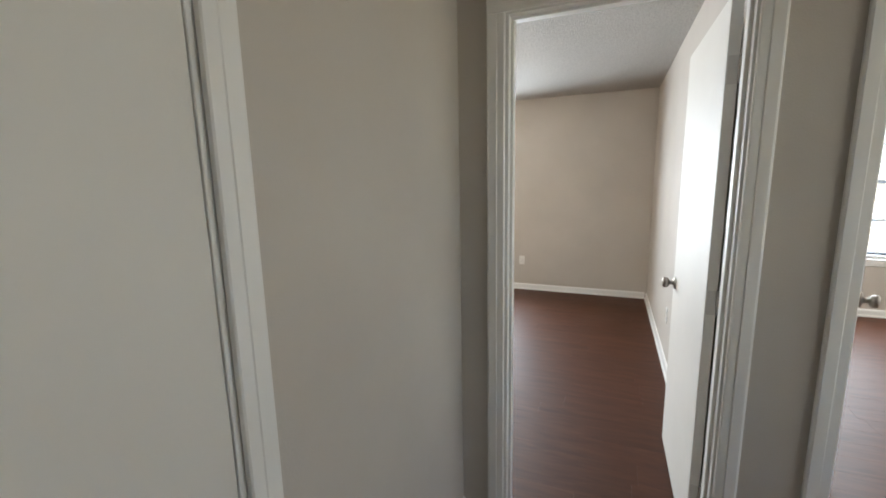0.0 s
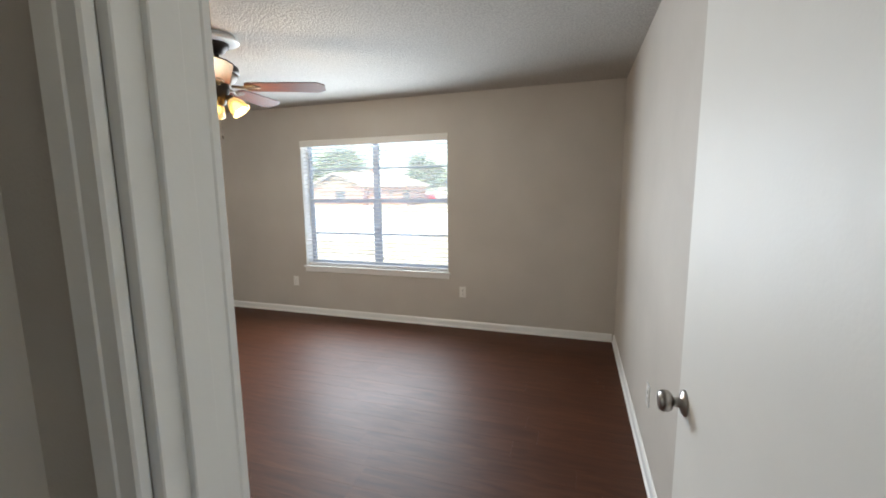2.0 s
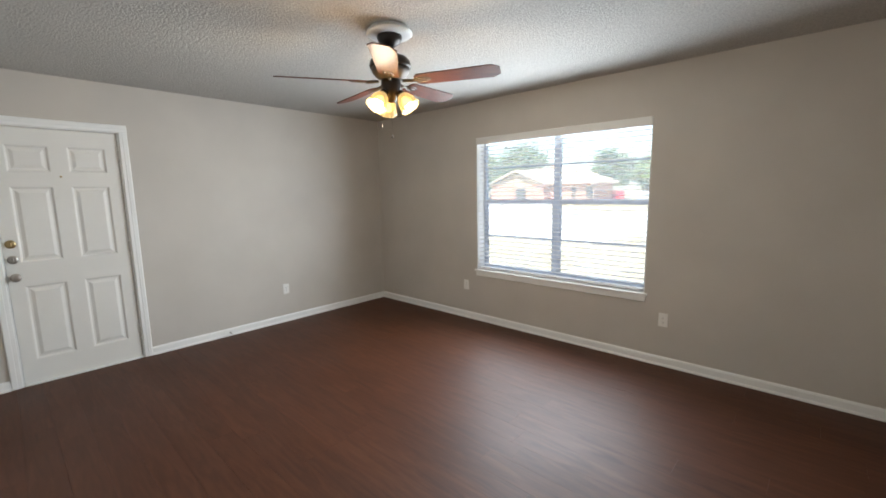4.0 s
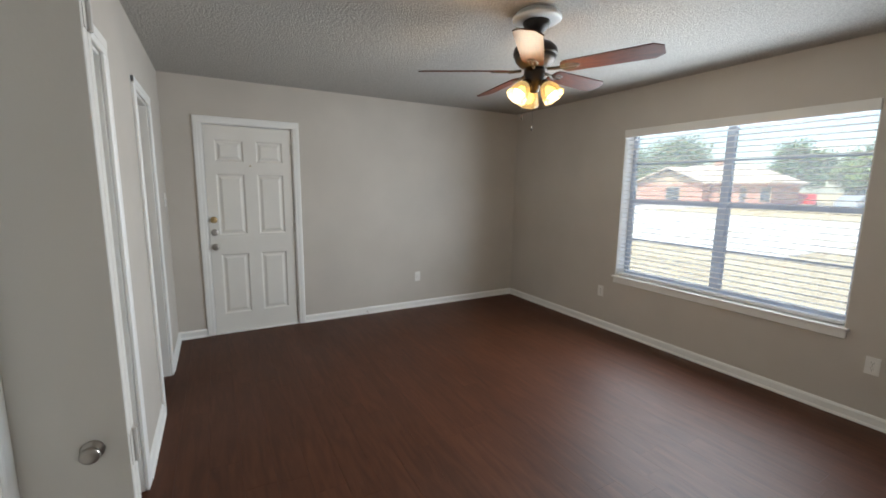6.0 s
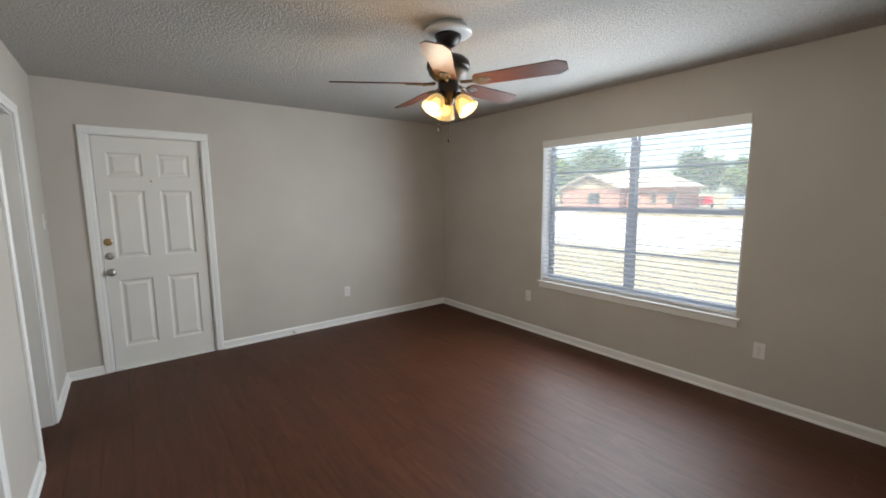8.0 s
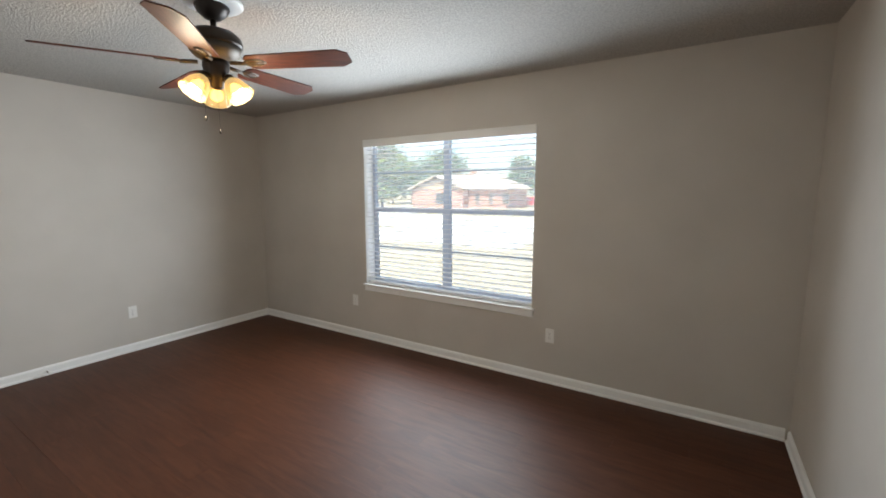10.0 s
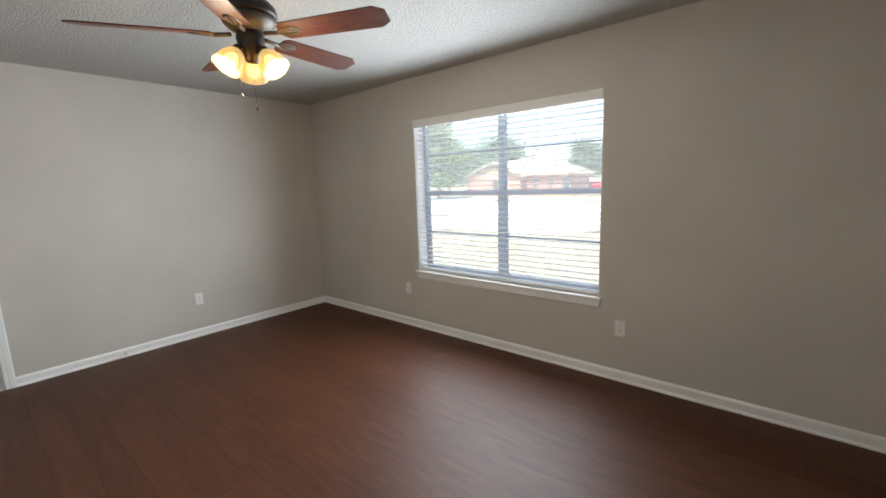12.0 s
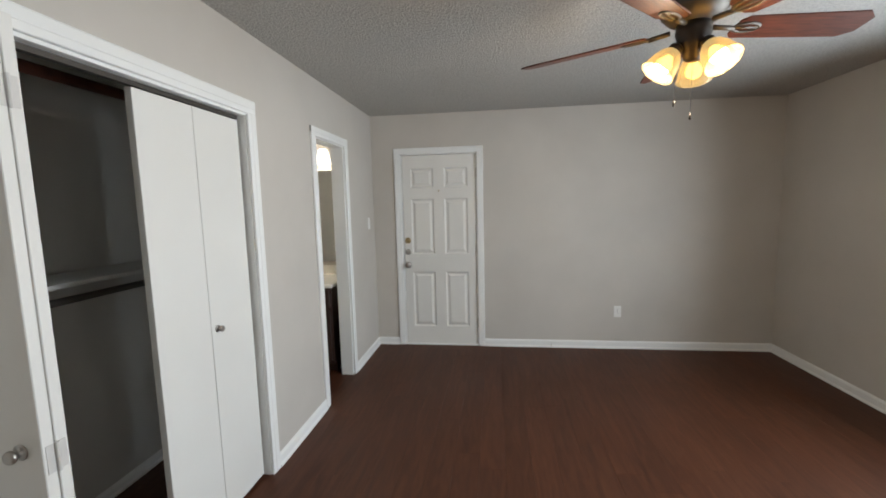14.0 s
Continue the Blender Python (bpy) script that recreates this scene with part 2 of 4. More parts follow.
structure("wall_north", wall_mesh('x', -0.15, 8.45, 0.0, 0.21, 0, H, [(WX0, WX1, WZ0, WZ1), (5.6, 7.4, WZ0, WZ1)]), WALL, "greige painted wall with a wide window")
structure("wall_west", wall_mesh('y', SY - 0.115, 0.0, -0.15, 0.0, 0, H, [(-3.674, -2.853, 0, 2.05)]), WALL, "greige painted wall with the front door")
structure("wall_south", wall_mesh('x', 0.0, HX - 0.1, SY - 0.115, SY, 0, H, [(0.814, 1.401, 0, 2.035), (2.195, 3.454, 0, 2.02)]), WALL, "greige painted wall with closet and bathroom openings")
structure("wall_entry", wall_mesh('x', HX - 0.1, 8.45, EB, EY, 0, H, [(4.348, 5.110, 0, 2.055), (5.376, 6.181, 0, 2.055)]), WALL, "greige painted wall with two bedroom doorways")
structure("wall_hall_west", wall_mesh('y', -7.0, EB, HX - 0.1, HX, 0, H, [(-5.728, -4.908, 0, 2.05)]), WALL, "greige painted hallway wall with a closed door")
structure("wall_hall_south", wall_mesh('x', HX - 0.1, 8.45, -7.12, -7.0, 0, H, []), WALL, "greige painted hallway end wall")
# the opening in the next wall is made up, for the hallway's fill lamp
structure("wall_hall_east", wall_mesh('y', -7.0, EB, 6.75, 6.87, 0, H, [(-5.45, -3.95, 0.65, 2.15)]), WALL, "greige painted hallway side wall")
structure("wall_east", wall_mesh('y', EY, 0.0, EX, EX + 0.11, 0, H, []), WALL, "greige painted wall beside the open door")
structure("wall_bedroom_east", wall_mesh('y', EY, 0.0, 8.33, 8.45, 0, H, [(-1.25, -0.32, 0, 2.05)]), WALL, "greige painted wall of the other bedroom")
# bathroom and closet shells
structure("wall_bath_west", wall_mesh('y', -6.0, SY - 0.115, 0.13, 0.25, 0, H, []), WALL, "painted bathroom wall behind the vanity")
structure("wall_bath_south", wall_mesh('x', 0.13, 2.0, -6.12, -6.0, 0, H, []), WALL, "painted bathroom end wall")
structure("wall_bath_east", wall_mesh('y', -6.0, SY - 0.115, 1.88, 2.0, 0, H, []), CLOSETWALL, "painted wall between bathroom and closet")
structure("wall_closet_back", wall_mesh('x', 2.0, HX - 0.1, -4.86, -4.74, 0, H, []), CLOSETWALL, "pale painted back wall of the closet")

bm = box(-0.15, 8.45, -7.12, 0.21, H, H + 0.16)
structure("ceiling", bm, CEILING, "white popcorn textured ceiling, its grain's shade put into the colour", "ceiling")
# unseen roof slab, added to close the top and overhang the window
structure("roof", box(-0.6, 8.9, -7.6, 0.75, H + 0.20, H + 0.32), painted("roof_board", (0.3, 0.28, 0.26), 0.9), "unseen plain roof deck added over the house, with shading eaves", "roof")
floor = structure("floor", box(-0.15, 8.45, -7.12, 0.21, -0.12, -0.006), SUBFLOOR, "dark red-brown wood-look vinyl plank floor", "floor")

# ---- trim ----


def base_run(p0, p1, inward, h=0.078, t=0.013):
    """Baseboard with a shoe moulding from p0 to p1; inward: unit normal into the room."""
    p0, p1, n = Vector((*p0, 0)), Vector((*p1, 0)), Vector((*inward, 0))
    prof = ((0, 0), (0.022, 0), (0.022, 0.010), (0.014, 0.018), (t, 0.024), (t, h - 0.016), (t * 0.55, h - 0.004), (0.003, h), (0, h))
    bm = bmesh.new()
    a = [bm.verts.new(p0 + n * d + Vector((0, 0, z))) for d, z in prof]
    b = [bm.verts.new(p1 + n * d + Vector((0, 0, z))) for d, z in prof]
    k = len(prof)
    for i in range(k):
        bm.faces.new((a[i], a[(i + 1) % k], b[(i + 1) % k], b[i]))
    bm.faces.new(a[::-1])
    bm.faces.new(b)
    return structure("baseboard", bm, TRIM, "white painted baseboard with shoe moulding", "baseboard")


base_run((0.022, 0), (EX - 0.022, 0), (0, -1))
base_run((0, -2.799), (0, 0), (1, 0))
base_run((0, SY), (0, -3.728), (1, 0))
base_run((0.022, SY), (0.755, SY), (0, 1))
base_run((1.460, SY), (2.141, SY), (0, 1))
base_run((3.508, SY), (HX - 0.1, SY), (0, 1))
base_run((HX - 0.1, SY + 0.022), (HX - 0.1, EY), (-1, 0))
base_run((EX, -0.022), (EX, EY), (-1, 0))
base_run((HX, -4.851), (HX, EB), (1, 0))
base_run((HX, -7.0), (HX, -5.780), (1, 0))
base_run((5.165, EB), (5.336, EB), (0, -1))
base_run((5.30, 0), (8.33, 0), (0, -1))
base_run((8.33, -0.24), (8.33, 0), (-1, 0))
base_run((8.33, EY), (8.33, -1.33), (-1, 0))
base_run((2.0, -4.74), (HX - 0.1, -4.74), (0, 1), 0.06)


def casing(name, along, a0, a1, head, face, out, w=0.066, t=0.016, legs=(True, True)):
    """Flat casing with an eased inner step round an opening. out: +1 or -1, the way the face looks."""
    root = thing(name, (0, 0, 0), "white painted door casing round an opening", "door casing")
    root["kind"] = "structure"

    def strip(p0, p1, z0, z1, label, inner):
        bm = bmesh.new()
        for k, (d, inset) in enumerate(((t, 0.0), (t * 1.14, 0.012))):
            q0, q1, r0, r1 = p0, p1, z0, z1
            if k:
                if inner == 'hi':
                    q1 -= 0.026
                    q0 += 0.004
                elif inner == 'lo':
                    q0 += 0.026
                    q1 -= 0.004
                else:
                    r0 += 0.026
                    r1 -= 0.004
            f0, f1 = sorted((face, face + out * d))
            if along == 'x':
                add_box(bm, q0, q1, f0, f1, r0, r1, 0.003)
            else:
                add_box(bm, f0, f1, q0, q1, r0, r1, 0.003)
        part(label, bm, TRIM, root)
    if legs[0]:
        strip(a0 - w, a0, 0, head, "side_casing", 'hi')
    if legs[1]:
        strip(a1, a1 + w, 0, head, "side_casing", 'lo')
    strip(a0 - (w if legs[0] else 0), a1 + (w if legs[1] else 0), head + 0.0005, head + w, "head_casing", 'z')
    return root


def jamb(name, along, a0, a1, head, f0, f1, stop_at=None, stop_w=0.035, stop_sides=(True, True)):
    root = thing(name, (0, 0, 0), "white painted door jamb with stop", "door jamb")
    root["kind"] = "structure"
    th = 0.018
    f0, f1 = f0 + 0.002, f1 - 0.002

    def piece(p0, p1, g0, g1, z0, z1, label):
        bm = bmesh.new()
        if along == 'x':
            add_box(bm, p0, p1, g0, g1, z0, z1, 0.0015)
        else:
            add_box(bm, g0, g1, p0, p1, z0, z1, 0.0015)
        return part(label, bm, TRIM, root)
    piece(a0, a0 + th, f0, f1, 0, head - th, "side_jamb")
    piece(a1 - th, a1, f0, f1, 0, head - th, "side_jamb")
    piece(a0, a1, f0, f1, head - th + 0.0004, head, "head_jamb")
    if stop_at is not None:
        s0, s1 = stop_at, stop_at + stop_w
        if stop_sides[0]:
            piece(a0 + th, a0 + th + 0.011, s0, s1, 0, head - th - 0.0115, "door_stop")
        if stop_sides[1]:
            piece(a1 - th - 0.011, a1 - th, s0, s1, 0, head - th - 0.0115, "door_stop")
        piece(a0 + th, a1 - th, s0, s1, head - th - 0.011, head - th - 0.0002, "door_stop")
    return root


# entry doorway of the room
jamb("door_jamb_entry", 'x', 4.350, 5.108, 2.053, EB, EY, EB + 0.03)
casing("door_casing_entry_hall", 'x', 4.356, 5.098, 2.04, EB, -1)
casing("door_casing_entry_room", 'x', 4.366, 5.098, 2.04, EY, 1, legs=(True, True))
# doorway of the other bedroom
jamb("door_jamb_bedroom", 'x', 5.378, 6.179, 2.053, EB, EY, EB + 0.03)
casing("door_casing_bedroom_hall", 'x', 5.403, 6.154, 2.04, EB, -1)
# front door
jamb("door_jamb_front", 'y', -3.672, -2.855, 2.048, -0.15, 0.0, -0.095)
casing("door_casing_front", 'y', -3.664, -2.863, 2.036, 0.0, 1, w=0.063)
# bathroom opening
jamb("door_jamb_bath", 'x', 0.816, 1.399, 2.033, SY - 0.115, SY)
casing("door_casing_bath", 'x', 0.822, 1.393, 2.024, SY, 1)
# closet opening
jamb("closet_jamb", 'x', 2.197, 3.452, 2.018, SY - 0.115, SY)
casing("closet_casing", 'x', 2.214, 3.435, 2.012, SY, 1, w=0.072)
# door in the hallway's west wall
jamb("door_jamb_hall", 'y', -5.726, -4.910, 2.048, HX - 0.1, HX)
casing("door_casing_hall", 'y', -5.713, -4.918, 2.036, HX, 1, w=0.066)
# door in the other bedroom's east wall
jamb("door_jamb_far", 'y', -1.248, -0.322, 2.048, 8.33, 8.45)
casing("door_casing_far", 'y', -1.235, -0.335, 2.036, 8.33, -1)

# ---- window, sill and blind ----


def window_unit(name, x0, x1, z0, z1, label):
    """Aluminium double window: two side by side units, each with a meeting rail and a muntin above and below."""
    root = thing(name, (0, 0, 0), label, "window")
    root["kind"] = "structure"
    y0, y1 = 0.134, 0.184
    f = 0.034
    xm = (x0 + x1) / 2
    zr, up, low = 1.362, 1.728, 0.977

    def bar(nm, a, b, c, d, ya=y0, yb=y1):
        return part(nm, box(a, b, ya, yb, c, d, 0.003), ALU, root)
    bar("side_frame", x0, x0 + f, z0, z1)
    bar("side_frame", x1 - f, x1, z0, z1)
    bar("head_frame", x0 + f, x1 - f, z1 - f, z1)
    bar("sill_frame", x0 + f, x1 - f, z0, z0 + f + 0.01)
    bar("mullion", xm - 0.032, xm + 0.032, z0 + f, z1 - f, y0 - 0.004)
    for a, b in ((x0 + f, xm - 0.032), (xm + 0.032, x1 - f)):
        bar("meeting_rail", a, b, zr - 0.022, zr + 0.022, y0 - 0.002)
        bar("muntin", a, b, up - 0.008, up + 0.008, y0 + 0.015, y1 - 0.015)
        bar("muntin", a, b, low - 0.008, low + 0.008, y0 + 0.015, y1 - 0.015)
        for c, d in ((z0 + f + 0.01, low - 0.008), (low + 0.008, zr - 0.022), (zr + 0.022, up - 0.008), (up + 0.008, z1 - f)):
            p = part("pane", box(a, b, y0 + 0.023, y0 + 0.027, c, d), GLASS, root)
            p.visible_shadow = False
        # lower sash stiles
        bar("sash_stile", a, a + 0.016, z0 + f + 0.01, zr - 0.022, y0 + 0.004, y1 - 0.02)
        bar("sash_stile", b - 0.016, b, z0 + f + 0.01, zr - 0.022, y0 + 0.004, y1 - 0.02)
    return root


def sill_and_apron(x0, x1):
    r = thing("window_sill", (0, 0, 0), "white painted window stool with apron under it", "window sill")
    r["kind"] = "structure"
    z = WZ0 + 0.001
    bm = box(x0 - 0.02, x1 + 0.024, -0.028, 0.0, z - 0.020, z, 0.004, 2)
    add_box(bm, x0 + 0.001, x1 - 0.001, 0.0, 0.133, z + 0.0005, z + 0.0035)
    part("stool", bm, TRIM, r)
    part("apron", box(x0 - 0.006, x1 + 0.010, -0.015, -0.0005, z - 0.073, z - 0.0205, 0.003), TRIM, r)
    # painted returns of the opening
    part("side_return", box(x0, x0 + 0.006, 0.001, 0.133, z + 0.004, WZ1 - 0.007, 0.001), TRIM, r)
    part("side_return", box(x1 - 0.006, x1, 0.001, 0.133, z + 0.004, WZ1 - 0.007, 0.001), TRIM, r)
    part("head_return", box(x0, x1, 0.001, 0.133, WZ1 - 0.006, WZ1 - 0.0005, 0.001), TRIM, r)
    return r


def blind(x0, x1, label):
    root = thing("window_blind", ((x0 + x1) / 2, 0.04, WZ1 - 0.066), label, "blind")
    w = (x1 - x0) / 2
    part("valance", box(-w - 0.006, w + 0.004, -0.052, -0.040, -0.006, 0.066, 0.003), VALANCE, root, "white blind valance")
    part("head_rail", box(-w + 0.012, w - 0.012, -0.028, 0.026, 0.008, 0.054, 0.002), VALANCE, root)
    pitch, n = 0.0445, 30
    bm = bmesh.new()
    # one slat, gently crowned and tipped a little
    tip = radians(-3)
    k = 6
    top, bot = [], []
    for sx in (-w + 0.010, w - 0.010):
        t_, b_ = [], []
        for i in range(k + 1):
            v = -0.025 + 0.05 * i / k
            crown = 0.0022 * (1 - (v / 0.025) ** 2)
            yy, zz = v * math.cos(tip), v * math.sin(tip) + crown
            t_.append(bm.verts.new((sx, yy, zz + 0.0013)))
            b_.append(bm.verts.new((sx, yy, zz - 0.0013)))
        top.append(t_)
        bot.append(b_)
    for i in range(k):
        bm.faces.new((top[0][i], top[1][i], top[1][i + 1], top[0][i + 1]))
        bm.faces.new((bot[0][i], bot[0][i + 1], bot[1][i + 1], bot[1][i]))
    for s in (0, 1):
        bm.faces.new(top[s] + bot[s][::-1])
    bm.faces.new((top[0][0], bot[0][0], bot[1][0], top[1][0]))
    bm.faces.new((top[0][k], top[1][k], bot[1][k], bot[0][k]))
    first = part("slat", bm, SLAT, root)
    first.location = (0, 0, -0.03)
    for i in range(1, n):
        o = new("slat", first.data)
        o.parent = root
        o.location = (random.uniform(-0.001, 0.001), 0, -0.03 - pitch * i + random.uniform(-0.0012, 0.0012))
        o.rotation_euler = (random.uniform(-0.02, 0.02), random.uniform(-0.0006, 0.0006), 0)
    zb = -0.03 - pitch * n
    part("bottom_rail", box(-w + 0.010, w - 0.010, -0.026, 0.026, zb - 0.012, zb + 0.010, 0.004, 2), SLAT, root)
    for fx in (-0.82, -0.28, 0.28, 0.82):
        for fy in (-0.027, 0.027):
            part("ladder_cord", rod((w * fx, fy, zb), (w * fx, fy, 0.02), 0.0008, 5), CORD, root)
    return root


window_unit("window_1", WX0, WX1, WZ0 + 0.003, WZ1 - 0.002, "grey aluminium double window with divided panes")
sill_and_apron(WX0, WX1)
blind(WX0 + 0.006, WX1 - 0.006, "white two-inch horizontal blind lowered with open slats")
window_unit("window_2", 5.6, 7.4, WZ0 + 0.003, WZ1 - 0.002, "grey aluminium window of the other bedroom")
sill_and_apron(5.6, 7.4)
blind(5.606, 7.394, "white horizontal blind lowered in the other bedroom")

# ---- doors ----


def knob_set(root, at, axis, mat=None, name="door_knob", r=0.027, length=0.062):
    """Round knob on a rose; axis: unit vector away from the leaf."""
    m = Matrix.Translation(at) @ Vector(axis).to_track_quat('Z', 'Y').to_matrix().to_4x4()
    k = length / 0.062
    q = min(1.0, r / 0.027)
    prof = [(0.0, 0), (0.033 * q, 0), (0.033 * q, 0.004 * k), (0.026 * q, 0.009 * k), (0.013 * q, 0.011 * k), (0.0115 * q, 0.028 * k), (r * 0.80, 0.031 * k), (r, 0.040 * k), (r, 0.052 * k), (r * 0.86, 0.059 * k), (r * 0.5, 0.0615 * k), (0.0, 0.062 * k)]
    return part(name, lathe(prof, 24, None, m), mat or NICKEL, root, "round satin metal knob", True)


def hinge(root, at, axis='z', size=0.089, mat=None):
    """Butt hinge: knuckle and one leaf, standing along z."""
    bm = rod((at[0], at[1], at[2] - size / 2), (at[0], at[1], at[2] + size / 2), 0.0065, 10)
    return part("hinge", bm, mat or PAINTED_HINGE, root, "painted butt hinge")


PAINTED_HINGE = painted("painted_hinge", (0.62, 0.60, 0.57), 0.4, 0.04, 90, 0.05)


def flat_door(name, at, turn, width, height, label, knobs=(1, -1), thick=0.035, knob_z=0.93):
    """Flush leaf; local x runs from the hinge, faces look along +-y."""
    root = thing(name, at, label, "door", "", turn)
    part("leaf", box(0.003, width, -thick / 2, thick / 2, 0.010, height, 0.002), DOORWHITE, root)
    for s in knobs:
        knob_set(root, (width - 0.062, s * thick / 2, knob_z), (0, s, 0))
    part("latch_plate", box(width, width + 0.0015, -0.012, 0.012, knob_z - 0.028, knob_z + 0.028), NICKEL, root, "satin metal latch plate")
    for z in (0.25, 1.02, 1.80):
        hinge(root, (0.0, -thick / 2 - 0.003, z))
        part("hinge_leaf", box(0.0015, 0.003, -thick / 2 + 0.001, thick / 2 - 0.004, z - 0.0445, z + 0.0445), PAINTED_HINGE, root)
    return root


# the room's own door stands open along the east wall
flat_door("bedroom_door", (5.070, EY + 0.024, 0), 90 + 0.2, 0.762, 2.03, "white flush interior door standing open against the wall", (1, -1), 0.035, 0.922)
tagged(flat_door("other_bedroom_door", (5.429, EY + 0.012, 0), 65, 0.72, 2.03, "white flush door of the other bedroom, open"), "", "", "")
flat_door("hall_door", (HX - 0.018, -4.929, 0), -90, 0.775, 2.028, "closed white flush door in the hallway wall", (1,))
flat_door("far_door", (8.36, -0.342, 0), -90, 0.885, 2.028, "white closed door of the other bedroom", (-1,))

part_strike = thing("strike_plate", (4.3692, EY - 0.022, 0.925), "satin metal strike plate let into the door jamb", "strike plate")
part("plate", box(-0.001, 0.0008, -0.016, 0.016, -0.032, 0.032, 0.0005), NICKEL, part_strike)
part("latch_hole", box(0.0009, 0.0012, -0.008, 0.007, -0.013, 0.013), SLOT, part_strike)


def panel_door():
    """Six panel front door; local y runs along the wall, the room face looks along +x."""
    root = thing("front_door", (-0.034, -3.2640, 0), "white six-panel front door, closed, with three locks", "door")
    w, h, t = 0.770, 2.022, 0.044
    cols = [(-0.300, -0.055), (0.055, 0.300)]
    rowz = [(0.20, 0.80), (0.99, 1.575), (1.69, 1.893)]
    # face built as a grid with recessed, then raised panels
    bm = bmesh.new()
    ys = sorted({-w / 2, w / 2, *[v for c in cols for v in c]})
    zs = sorted({0.012, h, *[v for r in rowz for v in r]})
    fx = t / 2
    grid = {(y, z): bm.verts.new((fx, y, z)) for y in ys for z in zs}
    for i in range(len(ys) - 1):
        for j in range(len(zs) - 1):
            c = (ys[i], ys[i + 1])
            r = (zs[j], zs[j + 1])
            if c in cols and r in rowz:
                loops = [[grid[(c[0], r[0])], grid[(c[1], r[0])], grid[(c[1], r[1])], grid[(c[0], r[1])]]]
                for ins, dep in ((0.007, -0.004), (0.014, -0.011), (0.026, -0.011), (0.048, -0.002)):
                    loops.append([bm.verts.new((fx + dep, a, b)) for a, b in ((c[0] + ins, r[0] + ins), (c[1] - ins, r[0] + ins), (c[1] - ins, r[1] - ins), (c[0] + ins, r[1] - ins))])
                for p, q in zip(loops, loops[1:]):
                    for k in range(4):
                        bm.faces.new((p[k], p[(k + 1) % 4], q[(k + 1) % 4], q[k]))
                bm.faces.new(loops[-1])
            else:
                bm.faces.new((grid[(c[0], r[0])], grid[(c[1], r[0])], grid[(c[1], r[1])], grid[(c[0], r[1])]))
    part("leaf", bm, DOORWHITE, root)
    part("leaf_core", box(-t / 2, t / 2 - 0.013, -w / 2, w / 2, 0.012, h), DOORWHITE, root)
    bm = bmesh.new()
    for y0, y1, z0, z1 in ((-w / 2, -w / 2 + 0.001, 0.012, h), (w / 2 - 0.001, w / 2, 0.012, h), (-w / 2, w / 2, h - 0.001, h)):
        add_box(bm, t / 2 - 0.014, t / 2 - 0.0002, y0, y1, z0, z1)
    part("edge", bm, DOORWHITE, root)
    ky = -w / 2 + 0.043
    knob_set(root, (fx, ky, 0.876), (1, 0, 0), NICKEL)

    def deadbolt(z, mat, label):
        m = Matrix.Translation((fx, ky, z)) @ Vector((1, 0, 0)).to_track_quat('Z', 'Y').to_matrix().to_4x4()
        b = part("deadbolt", lathe([(0, 0), (0.032, 0), (0.032, 0.006), (0.026, 0.014), (0.012, 0.016), (0, 0.016)], 24, None, m), mat, root, label, True)
        turn = part("thumb_turn", box(fx + 0.014, fx + 0.034, ky - 0.005, ky + 0.005, z - 0.016, z + 0.016, 0.003, 2), mat, b)
    deadbolt(1.017, NICKEL, "satin metal deadbolt")
    deadbolt(1.138, BRASS, "brass deadbolt")
    part("peephole", lathe([(0, 0), (0.008, 0), (0.008, 0.003), (0.005, 0.004), (0, 0.004)], 14, None, Matrix.Translation((fx, 0.0, 1.655)) @ Vector((1, 0, 0)).to_track_quat('Z', 'Y').to_matrix().to_4x4()), BRASS, root, "small brass door viewer", True)
    for z in (0.25, 1.04, 1.83):
        bm = rod((fx + 0.006, w / 2 + 0.004, z - 0.05), (fx + 0.006, w / 2 + 0.004, z + 0.05), 0.0075, 10)
        part("hinge", bm, PAINTED_HINGE, root, "white painted hinge")
    return root


panel_door()
thr = structure("threshold", box(-0.11, 0.012, -3.653, -2.874, 0.0, 0.011, 0.003), TRIM, "white painted door threshold", "threshold")
stop = thing("door_stop_bumper", (0.013, -2.112, 0.036), "small metal spring door stop on the baseboard", "door stop")
part("spring", rod((0, 0, 0), (0.06, 0, 0), 0.006, 10), NICKEL, stop)
part("rubber_tip", rod((0.06, 0, 0), (0.075, 0, 0), 0.0085, 10), PLATE, stop)

# ---- closet ----


def bifold_panel(name, parent, x0, x1, y0, y1, label=""):
    return part(name, box(x0, x1, y0, y1, 0.022, 1.975, 0.002), DOORWHITE, parent, label)


PY = -4.015
closed = thing("bifold_door", (2.557, PY, 0), "white flush bifold closet door, closed half", "closet door", "bifold closet doors")
bifold_panel("panel", closed, -0.322, -0.003, -0.015, 0.015)
bifold_panel("panel", closed, 0.000, 0.303, -0.015, 0.015)
knob_set(closed, (-0.045, 0.015, 0.956), (0, 1, 0), NICKEL, "knob", 0.0145, 0.030)
for z in (0.25, 1.0, 1.75):
    part("hinge", box(-0.022, 0.020, -0.0165, -0.0155, z - 0.035, z + 0.035), PAINTED_HINGE, closed)
folded = thing("bifold_door", (3.430, -3.775, 0), "white flush bifold closet door folded open", "closet door", "bifold closet doors")
bifold_panel("panel", folded, 0.001, 0.030, -0.302, 0.0)
bifold_panel("panel", folded, -0.031, -0.002, -0.302, 0.0)
knob_set(folded, (0.030, -0.060, 0.945), (1, 0, 0), NICKEL, "knob", 0.017, 0.030)
